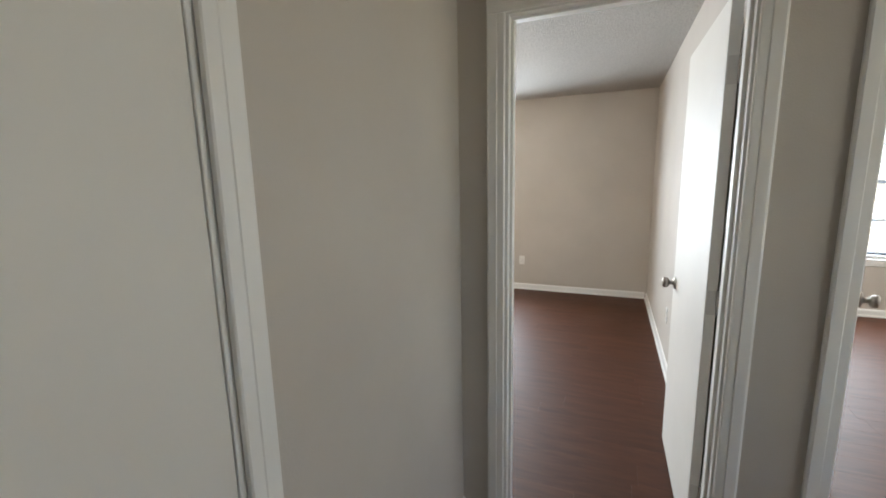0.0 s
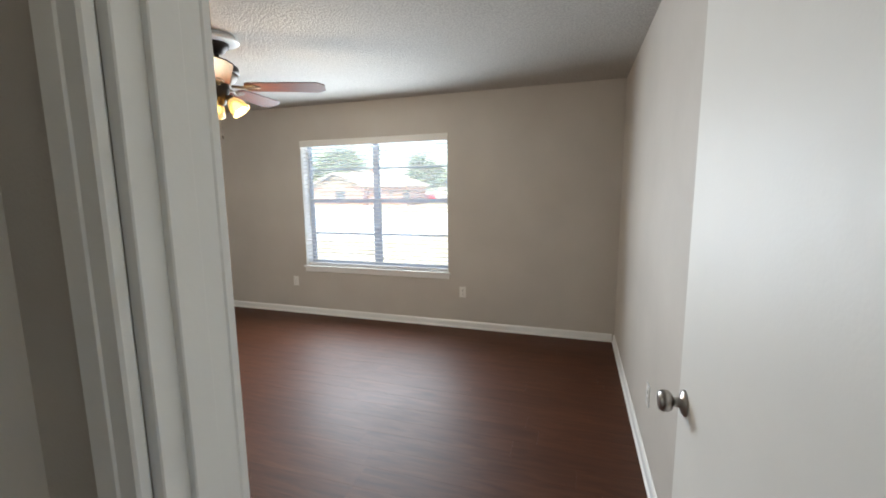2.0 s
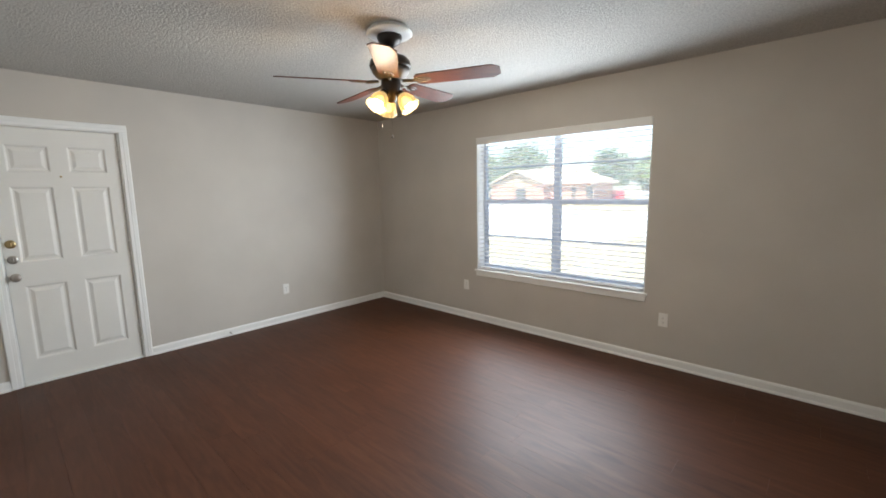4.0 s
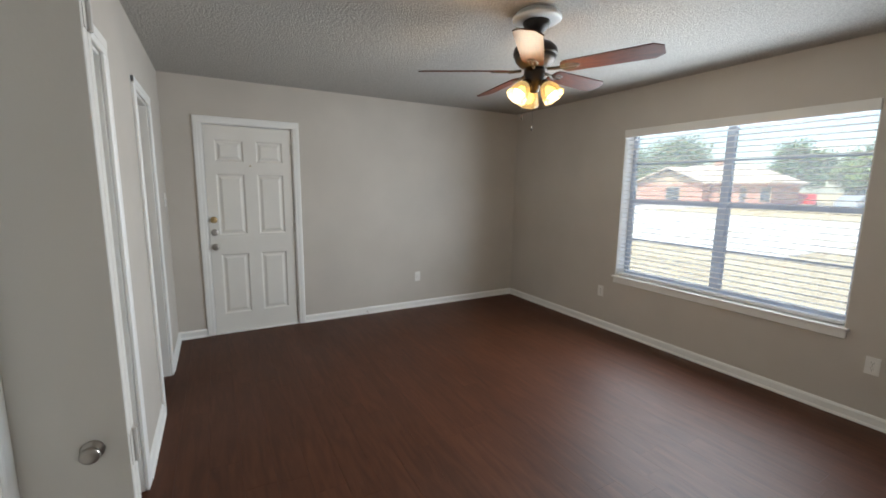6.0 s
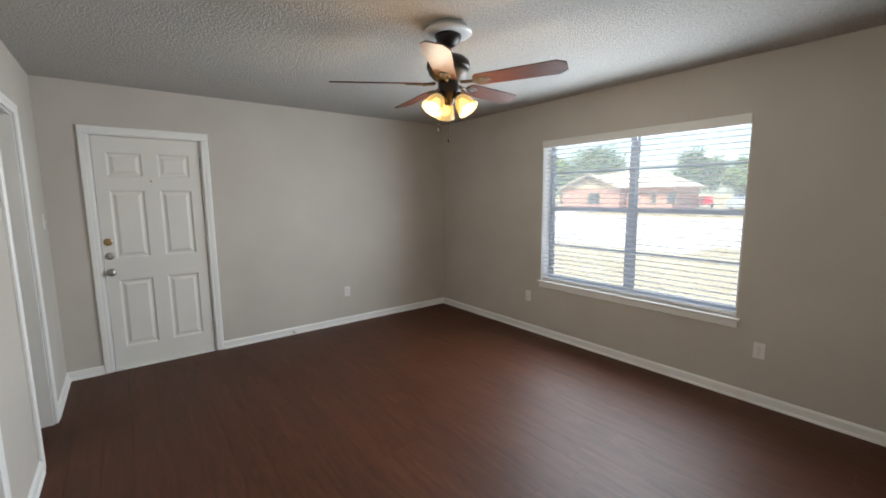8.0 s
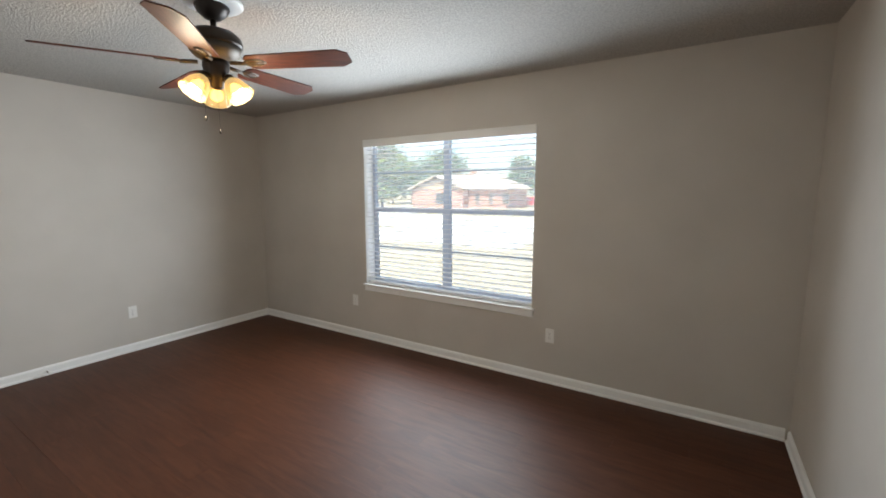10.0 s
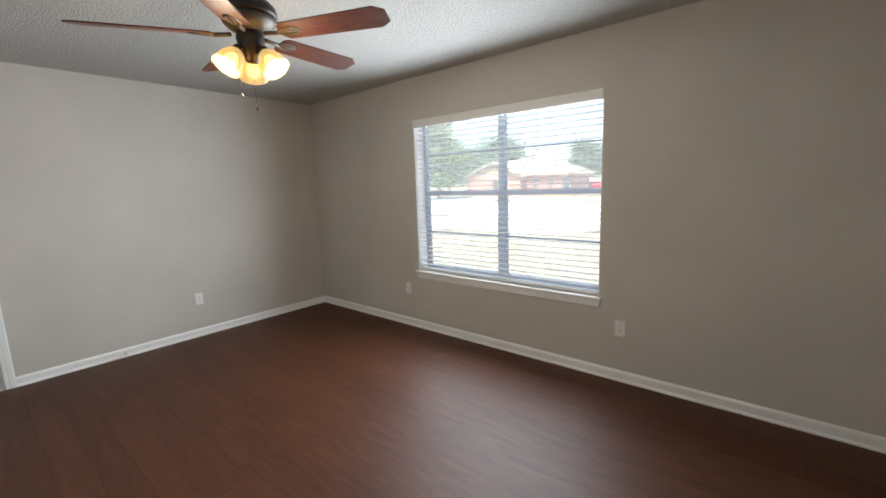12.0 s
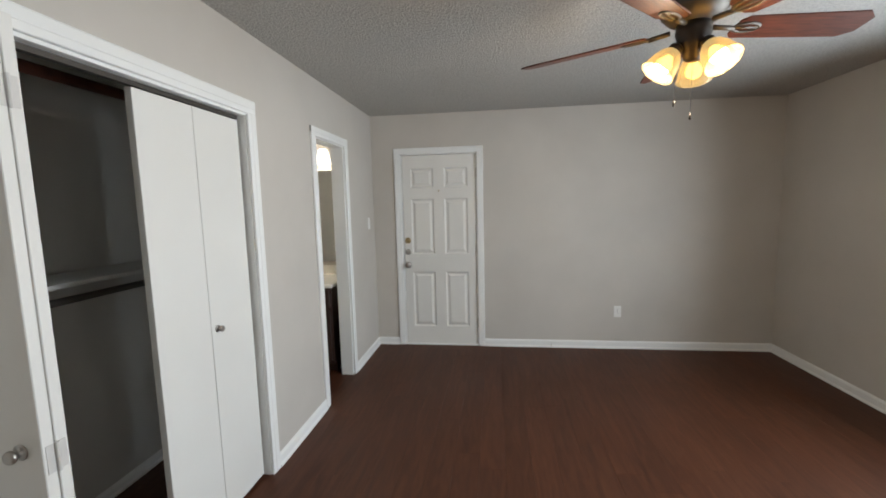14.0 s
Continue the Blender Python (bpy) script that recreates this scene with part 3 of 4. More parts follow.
for z in (0.25, 0.92, 1.80):
    bm = rod((-0.0005, 0.005, z - 0.038), (-0.0005, 0.005, z + 0.038), 0.005, 8)
    add_box(bm, -0.024, 0.023, 0.0003, 0.0016, z - 0.036, z + 0.036)
    part("hinge", bm, PAINTED_HINGE, folded, "white painted folding hinge")
trk = thing("bifold_track", (2.828, PY, 1.985), "dark metal track over the closet doors", "door track")
part("channel", box(-0.60, 0.60, -0.014, 0.014, -0.004, 0.014), DARKGAP, trk)
shelf = thing("closet_shelf", (3.08, -4.58, 1.217), "white closet shelf on a cleat", "shelf")
part("board", box(-1.075, 0.965, -0.155, 0.155, 0.0, 0.019, 0.002), SHELF, shelf)
part("cleat", box(-1.075, 0.965, -0.155, -0.137, -0.09, 0.0, 0.002), SHELF, shelf)
hr = thing("hanging_rod", (3.08, -4.44, 1.162), "dark metal clothes rod under the shelf", "closet rod")
part("rod", rod((-1.08, 0, 0), (0.97, 0, 0), 0.016, 14), DARKGAP, hr)
hr2 = thing("upper_hanging_rod", (3.08, -4.38, 2.055), "red-brown stained wooden clothes rod high in the closet", "closet rod")
part("rod", rod((-1.08, 0, 0), (0.97, 0, 0), 0.024, 16), ROD, hr2)

# ---- electrical plates ----


def outlet(at, normal, label="white duplex electrical outlet"):
    turn = math.degrees(math.atan2(normal[1], normal[0]))
    root = thing("outlet", at, label, "outlet", "wall outlets", turn)
    part("plate", box(0.0, 0.006, -0.0355, 0.0355, -0.058, 0.058, 0.003, 2), PLATE, root)
    for z in (-0.0195, 0.0195):
        r = part("receptacle", box(0.006, 0.0078, -0.0165, 0.0165, z - 0.0145, z + 0.0145, 0.002), PLATE, root)
        bm = box(0.0076, 0.0081, -0.0075, -0.0055, z - 0.002, z + 0.007)
        add_box(bm, 0.0076, 0.0081, 0.0055, 0.0075, z - 0.002, z + 0.007)
        add_box(bm, 0.0076, 0.0081, -0.002, 0.002, z - 0.010, z - 0.006)
        part("slot", bm, SLOT, r)
    part("screw", lathe([(0, 0), (0.003, 0), (0.003, 0.001), (0, 0.001)], 10, None, Matrix.Translation((0.006, 0, 0)) @ Vector((1, 0, 0)).to_track_quat('Z', 'Y').to_matrix().to_4x4()), NICKEL, root)
    return root


outlet((0.0, -1.456, 0.386), (1, 0))
outlet((1.540, 0.0, 0.396), (0, -1))
outlet((3.650, 0.0, 0.394), (0, -1))
# unseen window, added only round the hallway's fill lamp
window_unit("added_hall_window", 0, 1.5, 0.65, 2.15, "unseen plain window added to go with the hallway's fill lamp").matrix_world = pose(6.74, -3.95, 0, 0, 0, -90)
outlet((EX, -1.877, 0.395), (-1, 0), "white duplex electrical outlet behind the open door")
sw = thing("light_switch", (0.200, SY, 1.338), "white toggle light switch by the front door", "light switch", "", 90)
part("plate", box(0.0, 0.006, -0.0355, 0.0355, -0.058, 0.058, 0.003, 2), PLATE, sw)
part("toggle", box(0.006, 0.016, -0.005, 0.005, -0.004, 0.012, 0.002), PLATE, sw)

# ---- ceiling fan ----


def bell(bm, m, scale=1.0):
    prof = [(0.020, 0.0), (0.028, -0.006), (0.040, -0.022), (0.050, -0.045), (0.055, -0.070), (0.058, -0.086), (0.064, -0.098), (0.062, -0.099), (0.055, -0.086), (0.052, -0.070), (0.047, -0.045), (0.036, -0.022), (0.020, -0.004)]
    bm2 = bm
    rings = []
    for r, z in prof:
        rings.append([bm2.verts.new(m @ Vector((r * math.cos(2 * math.pi * i / 28), r * math.sin(2 * math.pi * i / 28), z))) for i in range(28)])
    for a, b in zip(rings, rings[1:]):
        for i in range(28):
            j = (i + 1) % 28
            bm2.faces.new((a[i], a[j], b[j], b[i]))
    return bm2


def blade_mesh(r0, r1, w0, w1):
    bm = bmesh.new()
    pts = [(r0, -w0 * 0.32), (r0 + 0.02, -w0 * 0.5), (r1 - 0.045, -w1 * 0.5), (r1, -w1 * 0.27), (r1, w1 * 0.27), (r1 - 0.045, w1 * 0.5), (r0 + 0.02, w0 * 0.5), (r0, w0 * 0.32)]
    lo = [bm.verts.new((x, y, -0.003)) for x, y in pts]
    hi = [bm.verts.new((x, y, 0.003)) for x, y in pts]
    bm.faces.new(lo[::-1])
    bm.faces.new(hi)
    for i in range(len(pts)):
        j = (i + 1) % len(pts)
        bm.faces.new((lo[i], lo[j], hi[j], hi[i]))
    return bm


def bracket_mesh():
    """Blade iron: an arm that widens into an oval ring."""
    bm = bmesh.new()
    rod((0.075, 0, -0.005), (0.150, 0, -0.012), 0.009, 8, bm)
    ring = []
    for i in range(20):
        a = 2 * math.pi * i / 20
        c = Vector((0.195 + 0.048 * math.cos(a), 0.024 * math.sin(a), -0.010))
        n = Vector((0.048 * math.cos(a) / 0.048, 0.024 * math.sin(a) / 0.024, 0)).normalized()
        ring.append([bm.verts.new(c + n * 0.008 * math.cos(b) + Vector((0, 0, 0.006 * math.sin(b)))) for b in (0, 1.57, 3.14, 4.71)])
    for i in range(20):
        for k in range(4):
            bm.faces.new((ring[i][k], ring[(i + 1) % 20][k], ring[(i + 1) % 20][(k + 1) % 4], ring[i][(k + 1) % 4]))
    add_box(bm, 0.150, 0.240, -0.005, 0.005, -0.013, -0.006)
    return bm


def ceiling_fan(at, start, label, shade_mat, bulb_mat, lamps, power, color, hug=0.0):
    root = thing("ceiling_fan", (at[0], at[1], at[2] + hug), label, "ceiling fan")
    # at: the ceiling point over the hub, z down from there
    if not hug:
        part("medallion", lathe([(0.0, 0), (0.112, 0), (0.114, -0.018), (0.134, -0.024), (0.136, -0.034), (0.126, -0.042), (0.090, -0.044), (0.0, -0.044)], 40), TRIM, root, "white round ceiling medallion", True)
        part("canopy", lathe([(0.0, -0.043), (0.074, -0.043), (0.076, -0.052), (0.064, -0.078), (0.038, -0.100), (0.022, -0.108), (0, -0.108)], 32), BRONZE, root, "", True)
        part("downrod", rod((0, 0, -0.185), (0, 0, -0.10), 0.0135, 14), BRONZE, root, "", True)
    else:
        part("canopy", lathe([(0.0, -hug), (0.098, -hug), (0.106, -0.140), (0.112, -0.165), (0.0, -0.165)], 32), BRONZE, root, "dark bronze flush ceiling mount", True)
    part("motor_housing", lathe([(0.0, -0.151), (0.05, -0.153), (0.095, -0.164), (0.118, -0.186), (0.124, -0.211), (0.122, -0.226), (0.0, -0.226)], 40), BRONZE, root, "dark bronze motor housing", True)
    part("motor_band", lathe([(0.0, -0.225), (0.117, -0.226), (0.108, -0.254), (0.085, -0.278), (0.06, -0.291), (0.0, -0.291)], 40), PEWTER, root, "pewter lower motor band", True)
    part("switch_housing", lathe([(0.0, -0.286), (0.058, -0.290), (0.060, -0.321), (0.052, -0.351), (0.050, -0.371), (0.034, -0.386), (0.030, -0.411), (0.018, -0.422), (0.0, -0.424)], 32), BRONZE, root, "", True)
    # the blades hang a little out of level
    hang = Matrix.Rotation(radians(1.6), 4, Vector((math.sin(radians(62)), -math.cos(radians(62)), 0)))
    bmesh_blade = None
    for k in range(5):
        a = start + 72 * k
        if bmesh_blade is None:
            b = part("blade", blade_mesh(0.155, 0.655, 0.115, 0.138), BLADE, root, "cherry-stained wooden fan blade")
            i = part("blade_iron", bracket_mesh(), PEWTER, root, "pewter blade bracket", True)
            bmesh_blade, iron = b.data, i.data
        else:
            b, i = new("blade", bmesh_blade), new("blade_iron", iron)
            b.parent = i.parent = root
            b["label"] = "cherry-stained wooden fan blade"
        b.matrix_basis = pose(0, 0, -0.304) @ hang @ pose(0, 0, 0, 0, 0, a) @ pose(0, 0, 0, -13.5, 0, 0)
        i.matrix_basis = pose(0, 0, -0.298) @ hang @ pose(0, 0, 0, 0, 0, a) @ pose(0, 0, 0, -13.5, 0, 0)
    for k, la in enumerate(lamps):
        # each shade leans outward from the stem
        m = pose(0, 0, -0.374, 0, 0, la) @ pose(0.060, 0, -0.002, 0, -38, 0)
        part("lamp_arm", rod(pose(0, 0, 0, 0, 0, la) @ Vector((0.02, 0, -0.361)), m @ Vector((0, 0, 0.012)), 0.011, 10), BRONZE, root)
        part("shade_fitter", lathe([(0, 0.016), (0.018, 0.016), (0.026, 0.006), (0.027, -0.010), (0.0, -0.010)], 20, None, m), BRONZE, root, "", True)
        sh = part("lamp_shade", bell(bmesh.new(), m @ pose(0, 0, -0.006)), shade_mat, root, "lit amber frosted glass bell shade", True)
        bulb = part("bulb", lathe([(0.0, -0.030), (0.012, -0.032), (0.020, -0.045), (0.029, -0.066), (0.026, -0.084), (0.014, -0.094), (0.0, -0.096)], 18, None, m), bulb_mat, sh, "lit bulb", True)
        bulb.visible_shadow = False
        c = Matrix.Translation((at[0], at[1], at[2] + hug)) @ m @ Vector((0, 0, -0.125))
        bulb_lamp("fan_bulb_light", c, power, color, 0.045)
    for (cx, cy, cz) in ((-0.048, -0.040, -0.557), (-0.006, 0.003, -0.616)):
        part("pull_chain", rod((cx * 0.9, cy * 0.9, -0.36), (cx, cy, cz), 0.0007, 6), BRONZE, root)
        part("pull_fob", lathe([(0, 0.012), (0.0035, 0.010), (0.0052, 0.0), (0.0045, -0.010), (0, -0.014)], 12, None, Matrix.Translation((cx, cy, cz))), BRONZE, root, "", True)
    return root


FAN_WARM = (1.0, 0.83, 0.62)
ceiling_fan((2.580, -1.958, H), 28, "five-blade cherry and bronze ceiling fan with three lit lamps", SHADE, BULB, (25, 153, 273), FAN_POWER, FAN_WARM)
ceiling_fan((6.62, -2.05, H), 12, "five-blade ceiling fan with white lit lamps in the other bedroom", SHADE_WHITE, BULB, (-60, 60, 180), 3, (1.0, 0.9, 0.75), 0.115)

# ---- bathroom vanity ----
van = thing("vanity", (0.55, -4.75, 0), "dark espresso bathroom vanity cabinet with a pale top", "vanity")
part("body", box(-0.29, 0.255, -0.60, 0.60, 0.09, 0.795, 0.003), CABINET, van)
part("toe_kick", box(-0.29, 0.20, -0.60, 0.60, 0.0, 0.09), CABINET, van)
for y0 in (-0.585, -0.19, 0.205):
    part("door", box(0.255, 0.274, y0, y0 + 0.38, 0.12, 0.60, 0.004), CABINET, van)
    part("drawer_front", box(0.255, 0.274, y0, y0 + 0.38, 0.62, 0.78, 0.004), CABINET, van)
part("countertop", box(-0.295, 0.295, -0.62, 0.62, 0.796, 0.830, 0.008, 2), PORCELAIN, van, "pale cultured marble top")
part("backsplash", box(-0.295, -0.275, -0.62, 0.62, 0.830, 0.921, 0.004), PORCELAIN, van, "pale cultured marble backsplash")
fa = thing("faucet", (0.36, -4.70, 0.83), "chrome bathroom faucet on the vanity top", "faucet")
part("base", box(-0.02, 0.02, -0.075, 0.075, 0.0, 0.018, 0.006, 2), NICKEL, fa)
part("spout", rod((0, 0, 0.015), (0.11, 0, 0.075), 0.011, 12), NICKEL, fa)
for s in (-0.055, 0.055):
    part("tap_handle", lathe([(0.0, 0.06), (0.016, 0.056), (0.018, 0.03), (0.010, 0.016), (0, 0.016)], 14, None, Matrix.Translation((0, s, 0))), NICKEL, fa, "", True)
mir = thing("mirror", (0.25, -4.75, 0.96), "large frameless mirror over the vanity", "mirror")
part("glass", box(0.002, 0.008, -0.58, 0.60, 0.0, 0.92, 0.001), MIRROR, mir)
vl = thing("vanity_light", (0.25, -4.55, 2.02), "lit bar light over the bathroom mirror", "wall light")
part("back_plate", box(0.0, 0.03, -0.30, 0.30, -0.05, 0.05, 0.006, 2), NICKEL, vl)
for y in (-0.2, 0.0, 0.2):
    sh = part("shade", lathe([(0.03, 0.06), (0.045, 0.045), (0.062, -0.02), (0.072, -0.085), (0.070, -0.085), (0.058, -0.02), (0.04, 0.04), (0.03, 0.05)], 20, None, Matrix.Translation((0.10, y, 0))), VANITY_GLOW, vl, "lit white glass shade", True)
    sh.visible_shadow = False
    bulb_lamp("vanity_bulb_light", (0.35, -4.55 + y, 2.0), 1.1, (1.0, 0.92, 0.80), 0.04)

# ---- outside ----


def noisy(name, stops, scale, rough=0.9, bump_s=0.3, dist=0.02, detail=6.0):
    m = material(name, stops[0][1], rough, 0, 0.2)
    g = m.node_tree.nodes.new("ShaderNodeNewGeometry")
    n = node(m, "ShaderNodeTexNoise", Scale=float(scale), Detail=detail)
    link(m, g.outputs["Position"], n.inputs[0])
    link(m, ramp(m, n.outputs[0], stops), bsdf(m).inputs["Base Color"])
    f = node(m, "ShaderNodeTexNoise", Scale=scale * 14.0, Detail=3.0)
    link(m, g.outputs["Position"], f.inputs[0])
    bump(m, f.outputs[0], bump_s, dist)
    return m


LAWN = noisy("dry_lawn", [(0.3, (0.30, 0.24, 0.14)), (0.55, (0.38, 0.315, 0.195)), (0.75, (0.45, 0.38, 0.25))], 0.5)
CONCRETE = noisy("pale_concrete", [(0.3, (0.50, 0.48, 0.44)), (0.7, (0.60, 0.58, 0.53))], 0.4)
ROOFING = noisy("pale_tan_shingle", [(0.3, (0.48, 0.40, 0.32)), (0.7, (0.62, 0.54, 0.45))], 1.5)
BRICK = noisy("red_brown_brick", [(0.3, (0.40, 0.21, 0.155)), (0.7, (0.50, 0.28, 0.21))], 2.5)
FASCIA = noisy("tan_gable_siding", [(0.3, (0.42, 0.31, 0.20)), (0.7, (0.50, 0.38, 0.26))], 1.0)
LEAF = noisy("tree_foliage", [(0.3, (0.085, 0.135, 0.055)), (0.7, (0.135, 0.20, 0.085))], 1.1)
LEAF2 = noisy("bright_foliage", [(0.3, (0.11, 0.16, 0.045)), (0.7, (0.19, 0.25, 0.08))], 1.1)
BARK = noisy("bark", [(0.3, (0.10, 0.07, 0.05)), (0.7, (0.17, 0.13, 0.10))], 5)
DARKGLASS = material("dark_window_glass", (0.03, 0.04, 0.05), 0.08)
FENCE = noisy("grey_wood_fence", [(0.3, (0.16, 0.14, 0.13)), (0.7, (0.24, 0.21, 0.19))], 2.0)
CARRED = material("red_car_paint", (0.45, 0.02, 0.02), 0.25)
CARSILVER = material("silver_car_paint", (0.45, 0.47, 0.50), 0.25, 0.5)
TYRE = material("tyre_rubber", (0.02, 0.02, 0.02), 0.8)

GZ = -0.30
ground = structure("ground", box(-400, 400, -400, 600, GZ - 0.5, GZ), LAWN, "dry yellow-green lawn reaching the horizon", "ground")
structure("road", box(-200, 200, 15.5, 24.5, GZ, GZ + 0.012), CONCRETE, "pale sunlit concrete street", "road")
structure("pavement", box(-200, 200, 12.2, 13.5, GZ, GZ + 0.02), CONCRETE, "pale concrete sidewalk", "pavement")
structure("pavement", box(-200, 200, 27.5, 28.8, GZ, GZ + 0.02), CONCRETE, "pale concrete sidewalk over the street", "pavement")
structure("pavement", box(-38, -19, 28.8, 43.5, GZ, GZ + 0.022), CONCRETE, "pale concrete driveway", "driveway")
structure("pavement", box(-11.5, -8.0, 44, 50, GZ, GZ + 0.022), CONCRETE, "pale concrete driveway", "driveway")
structure("pavement", box(-9.5, -0.6, 9.5, 15.2, GZ, GZ + 0.024), CONCRETE, "pale sunlit concrete driveway before the house", "driveway")
for y0 in (15.2, 24.5):
    structure("curb", box(-200, 200, y0, y0 + 0.3, GZ, GZ + 0.14, 0.03), CONCRETE, "pale concrete curb", "curb")


def prism(pts, y0, y1):
    """A gable or other outline in x and z, pushed from y0 to y1."""
    bm = bmesh.new()
    a = [bm.verts.new((x, y0, z)) for x, z in pts]
    b = [bm.verts.new((x, y1, z)) for x, z in pts]
    bm.faces.new(a)
    bm.faces.new(b[::-1])
    for i in range(len(pts)):
        j = (i + 1) % len(pts)
        bm.faces.new((a[j], a[i], b[i], b[j]))
    return bm


def far_house(at, label, wing=9.0, length=18.0):
    """Brick ranch house: a gabled wing in front and a long low hip-roofed body."""
    r = thing("house", at, label, "house")
    eave, ridge = 2.55, 4.75
    part("wall", box(0.4, wing - 0.4, 0.4, 9, 0, eave), BRICK, r, "red-brown brick wall")
    part("wall", box(wing - 0.4, length - 0.5, 1.8, 9, 0, eave), BRICK, r, "red-brown brick wall")
    part("gable", prism([(0.4, eave), (wing - 0.4, eave), (wing / 2, ridge - 0.75)], 0.4, 0.62), FASCIA, r, "tan gable siding")
    # gable roof slabs
    bm = bmesh.new()
    for pts in (((-0.1, eave - 0.10), (wing / 2, ridge - 0.45), (wing / 2, ridge - 0.27), (-0.1, eave + 0.08)), ((wing + 0.1, eave - 0.10), (wing + 0.1, eave + 0.08), (wing / 2, ridge - 0.27), (wing / 2, ridge - 0.45))):
        a = [bm.verts.new((x, -0.15, z)) for x, z in pts]
        b = [bm.verts.new((x, 6.0, z)) for x, z in pts]
        bm.faces.new(a)
        bm.faces.new(b[::-1])
        for i in range(4):
            bm.faces.new((a[i], b[i], b[(i + 1) % 4], a[(i + 1) % 4]))
    part("roof", bm, ROOFING, r, "pale tan shingle gable roof")
    bm = bmesh.new()
    x0, x1, ya, yb = 0.0, length, 1.2, 10.0
    base = [bm.verts.new(p) for p in ((x0, ya, eave - 0.03), (x1, ya, eave - 0.03), (x1, yb, eave - 0.03), (x0, yb, eave - 0.03))]
    rim = [bm.verts.new((v.co.x, v.co.y, eave + 0.14)) for v in base]
    top = [bm.verts.new((x0 + 4.0, 5.6, ridge)), bm.verts.new((x1 - 4.0, 5.6, ridge))]
    bm.faces.new(base[::-1])
    for i in range(4):
        bm.faces.new((base[i], base[(i + 1) % 4], rim[(i + 1) % 4], rim[i]))
    bm.faces.new((rim[0], rim[1], top[1], top[0]))
    bm.faces.new((rim[1], rim[2], top[1]))
    bm.faces.new((rim[2], rim[3], top[0], top[1]))
    bm.faces.new((rim[3], rim[0], top[0]))
    roof = part("roof", bm, ROOFING, r, "pale tan shingle hip roof")
    part("chimney", box(wing - 2.0, wing - 1.2, 5.2, 6.0, ridge - 0.6, ridge + 0.45, 0.02), BRICK, roof, "brick chimney")
    wins = [(wing / 2 - 0.2, wing / 2 + 1.6, 0.36, 0.5, 2.1), (wing + 0.7, wing + 1.4, 1.76, 0.5, 2.1), (wing + 2.7, wing + 3.4, 1.76, 0.5, 2.1), (wing + 4.6, wing + 5.6, 1.76, 0.6, 2.1)]
    for x0, x1, y, z0, z1 in wins:
        w = part("window", box(x0, x1, y, y + 0.1, z0, z1, 0.02), FASCIA, r, "tan window frame")
        part("pane", box(x0 + 0.08, (x0 + x1) / 2 - 0.03, y - 0.02, y + 0.02, z0 + 0.08, z1 - 0.08), DARKGLASS, w)
        part("pane", box((x0 + x1) / 2 + 0.03, x1 - 0.08, y - 0.02, y + 0.02, z0 + 0.08, z1 - 0.08), DARKGLASS, w)
    return r


far_house((-30.6, 44.0, GZ), "single-storey red-brick house with a pale shingle roof across the street", 9.0, 14.7)
far_house((1.5, 60.0, GZ), "low brick house with a pale roof further down the street", 8.0, 16.0)


def tree(at, height, spread, trunk_h, leaf, label, seed, n=900):
    rnd = random.Random(seed)
    r = thing("tree", at, label, "tree")
    bm = bmesh.new()
    lathe([(0.22, 0), (0.17, trunk_h * 0.6), (0.12, trunk_h), (0.05, height * 0.7)], 9, bm)
    clumps = []
    for i in range(15):
        a, h = rnd.uniform(0, 6.28), rnd.uniform(trunk_h, height * 0.82)
        k = 1 - 0.75 * abs((h - trunk_h) / (height - trunk_h) - 0.35)
        e = Vector((math.cos(a) * spread * 0.68 * k, math.sin(a) * spread * 0.68 * k, h + rnd.uniform(0.2, 0.9)))
        rod((0, 0, h * 0.72), e, 0.05, 6, bm)
        clumps.append((e, spread * rnd.uniform(0.32, 0.5)))
    clumps.append((Vector((0, 0, height * 0.86)), spread * 0.42))
    clumps.append((Vector((0, 0, height * 0.62)), spread * 0.55))
    part("trunk", bm, BARK, r)
    bm = bmesh.new()
    for i in range(n):
        c, rad = rnd.choice(clumps)
        d = Vector((rnd.gauss(0, 1), rnd.gauss(0, 1), rnd.gauss(0, 0.8)))
        d.normalize()
        p = c + d * rad * rnd.uniform(0.25, 1.05)
        s = rnd.uniform(0.12, 0.30) * (0.7 + spread * 0.12)
        u = Vector((rnd.gauss(0, 1), rnd.gauss(0, 1), rnd.gauss(0, 1))).normalized()
        v = u.orthogonal().normalized()
        w = u.cross(v)
        q = [p + v * s, p + w * s * 0.6 + u * s * 0.2, p - v * s, p - w * s * 0.6 - u * s * 0.15]
        bm.faces.new([bm.verts.new(x) for x in q])
    me = bpy.data.meshes.new("crown")
    bm.to_mesh(me)
    bm.free()
    me.materials.append(leaf)
    o = new("crown", me)
    o.parent = r
    return r


tree((-27.0, 34.0, GZ), 8.6, 4.2, 1.6, LEAF2, "broad green tree in a front yard", 3, 6500)
tree((-33.5, 58.0, GZ), 9.0, 5.0, 2.0, LEAF, "tall green tree beside the brick house", 5, 5000)
tree((-23.0, 70.0, GZ), 8.8, 3.9, 2.5, LEAF, "dark green tree behind the brick house", 7, 5000)
tree((-14.5, 68.0, GZ), 7.8, 3.4, 2.2, LEAF, "green tree beyond the fence", 9, 5000)
tree((-12.8, 57.0, GZ), 5.2, 2.6, 1.0, LEAF2, "bright green small tree by the fence", 11, 3200)
tree((4.0, 78.0, GZ), 11.5, 5.0, 2.5, LEAF, "tall tree far down the street", 13, 4000)
tree((-48.0, 62.0, GZ), 11.0, 5.5, 2.5, LEAF, "tall tree at the end of the yards", 15, 4000)
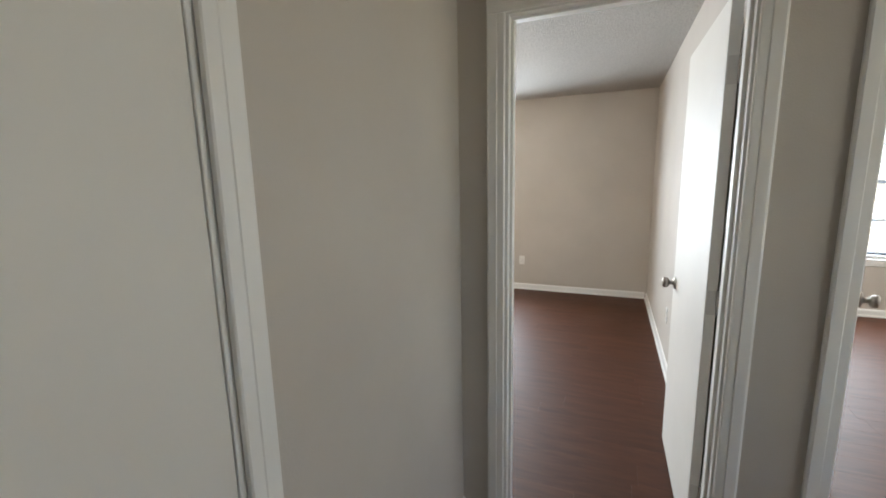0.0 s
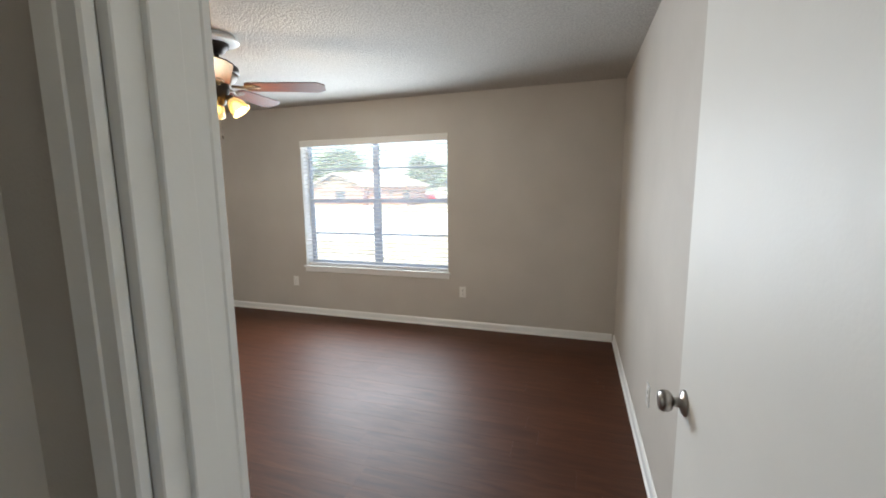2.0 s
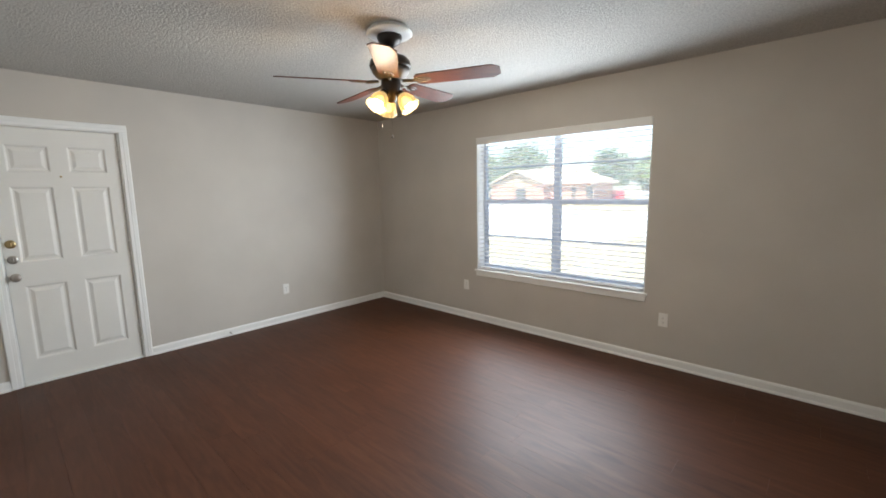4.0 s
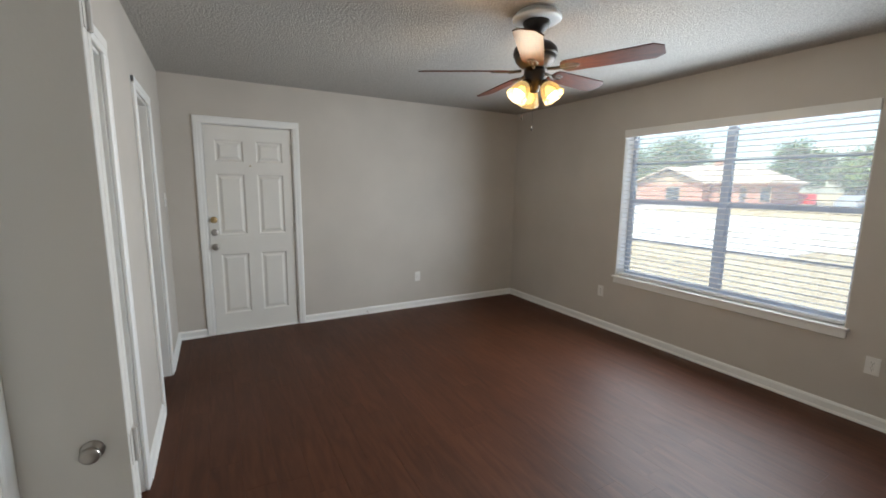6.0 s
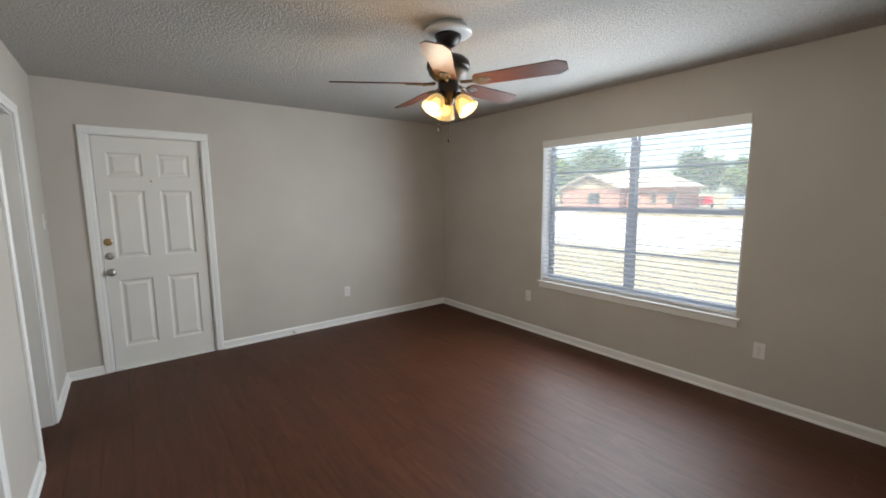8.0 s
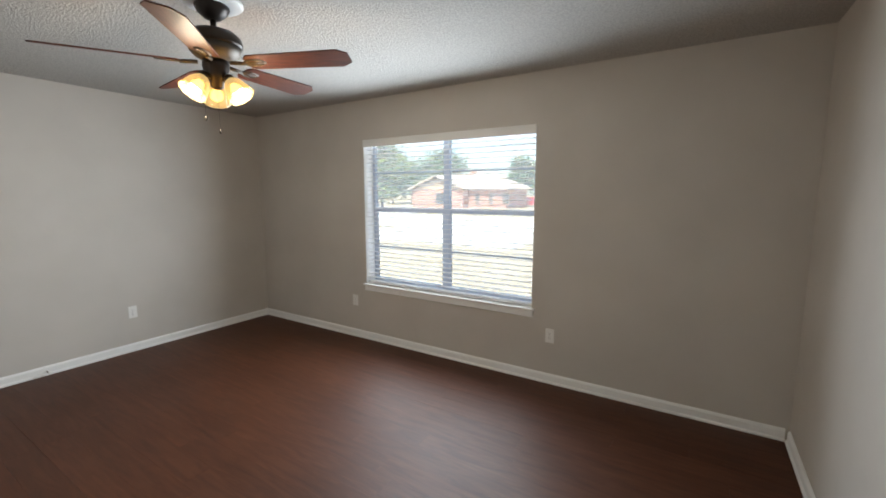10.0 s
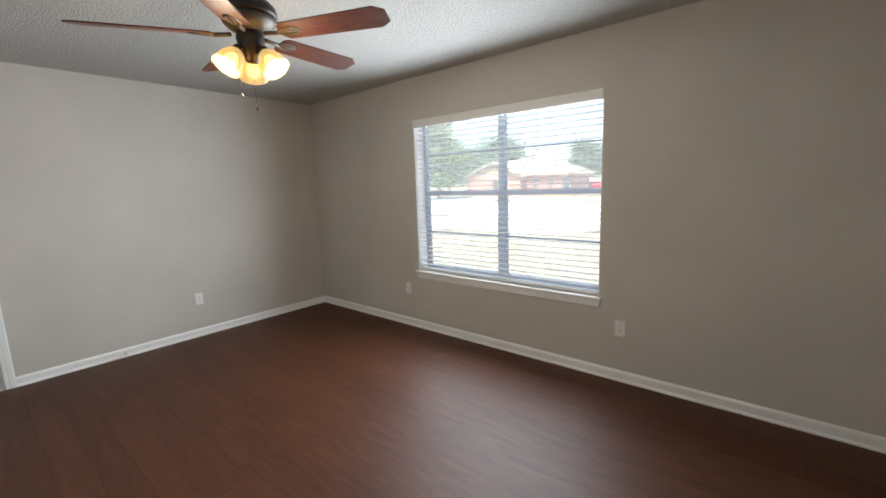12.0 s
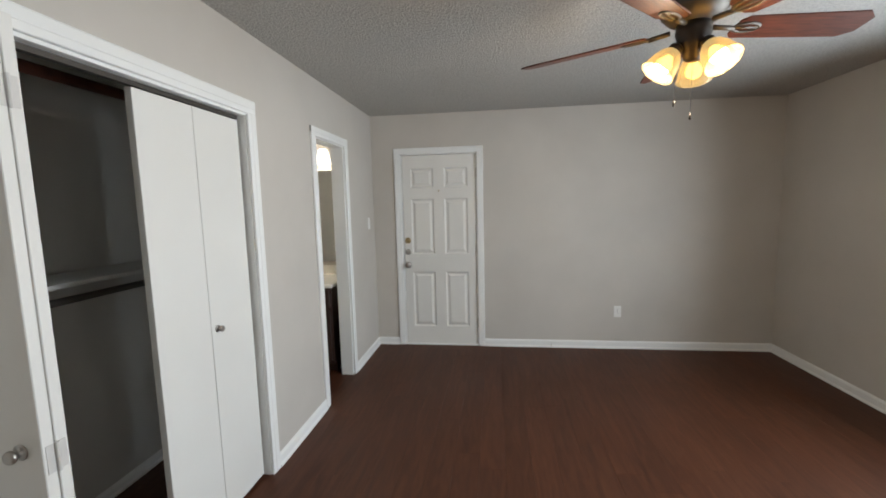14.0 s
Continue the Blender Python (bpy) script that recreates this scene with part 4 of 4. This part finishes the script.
tree((-52.0, 74.0, GZ), 9.5, 5.0, 2.5, LEAF, "tree behind the roof of the brick house", 17, 3600)

fence = thing("fence", (-14.8, 60.0, GZ), "grey weathered board fence between the houses", "fence")
first_board = part("board", box(0, 0.185, 0, 0.025, 0.03, 1.8), FENCE, fence)
for i in range(1, 60):
    o = new("board", first_board.data)
    o.parent = fence
    o.location = (0.2 * i, random.uniform(-0.01, 0.01), random.uniform(-0.02, 0.02))


def car(at, turn, paint, label):
    r = thing("car", at, label, "car", "", turn)
    pts = [(-2.2, 0.35), (2.2, 0.35), (2.25, 0.75), (1.9, 0.92), (0.95, 1.0), (0.35, 1.42), (-1.1, 1.45), (-1.75, 1.02), (-2.2, 0.95)]
    bm = prism(pts, -0.85, 0.85)
    bmesh.ops.bevel(bm, geom=list(bm.edges), offset=0.06, segments=2, affect='EDGES')
    part("body", bm, paint, r)
    part("side_window", prism([(-1.45, 1.04), (0.75, 1.04), (0.30, 1.36), (-1.05, 1.38)], -0.862, 0.862), DARKGLASS, r)
    for x in (-1.4, 1.4):
        for y in (-0.80, 0.80):
            w = part("wheel", rod((x, y - 0.1, 0.33), (x, y + 0.1, 0.33), 0.33, 18), TYRE, r)
    return r


car((-16.7, 56.0, GZ), 108, CARRED, "red car parked on a driveway")
car((-9.8, 47.5, GZ + 0.022), 80, CARSILVER, "silver car parked on a driveway")

# ---- floor planks, last ----
PW, PL = 0.152, 1.22


def plank_data(length):
    bm = bmesh.new()
    add_box(bm, 0, length - 0.0003, 0, PW - 0.0003, -0.006, 0.0)
    top = [v for v in bm.verts if v.co.z > -0.001]
    me = bpy.data.meshes.new("plank")
    for v in top:
        v.co.x += 0.0002 if v.co.x < 0.01 else -0.0002
        v.co.y += 0.0002 if v.co.y < 0.01 else -0.0002
    for v in bm.verts:
        if v.co.z < -0.001:
            v.co.z = -0.006
    bmesh.ops.recalc_face_normals(bm, faces=bm.faces)
    bm.to_mesh(me)
    bm.free()
    me.materials.append(PLANK)
    return me


full = plank_data(PL)
rnd = random.Random(4)
verts, faces = [], []


def lay(x0, x1, yy):
    """Boards of one row, joined into the one mesh for the far rooms."""
    xx = x0
    while xx < x1:
        a, b = xx, min(xx + PL, x1)
        k = len(verts)
        for z, e in ((-0.006, 0.0001), (0.0, 0.0003)):
            verts.extend([(a + e, yy + e, z), (b - e, yy + e, z), (b - e, yy + PW - e, z), (a + e, yy + PW - e, z)])
        faces.extend([(k + 4, k + 5, k + 6, k + 7), (k, k + 1, k + 5, k + 4), (k + 1, k + 2, k + 6, k + 5), (k + 2, k + 3, k + 7, k + 6), (k + 3, k, k + 4, k + 7)])
        xx += PL


for row in range(47):
    y = 0.10 - PW * row
    x = -0.15 - rnd.uniform(0.0, PL)
    while x < 5.3:
        if row < 33:
            x0 = max(x, -0.148)
            o = new("plank", full if x0 == x else plank_data(max(x + PL - x0, 0.01)))
            o.parent = floor
            o.location = (x0, y, 0)
        x += PL
    lay(x if row < 33 else 0.0, 8.4, y)
me = bpy.data.meshes.new("far_planks")
me.from_pydata(verts, [], faces)
me.materials.append(PLANK)
o = new("far_planks", me)
o.parent = floor
tagged(o, "", "", "", "stuff")
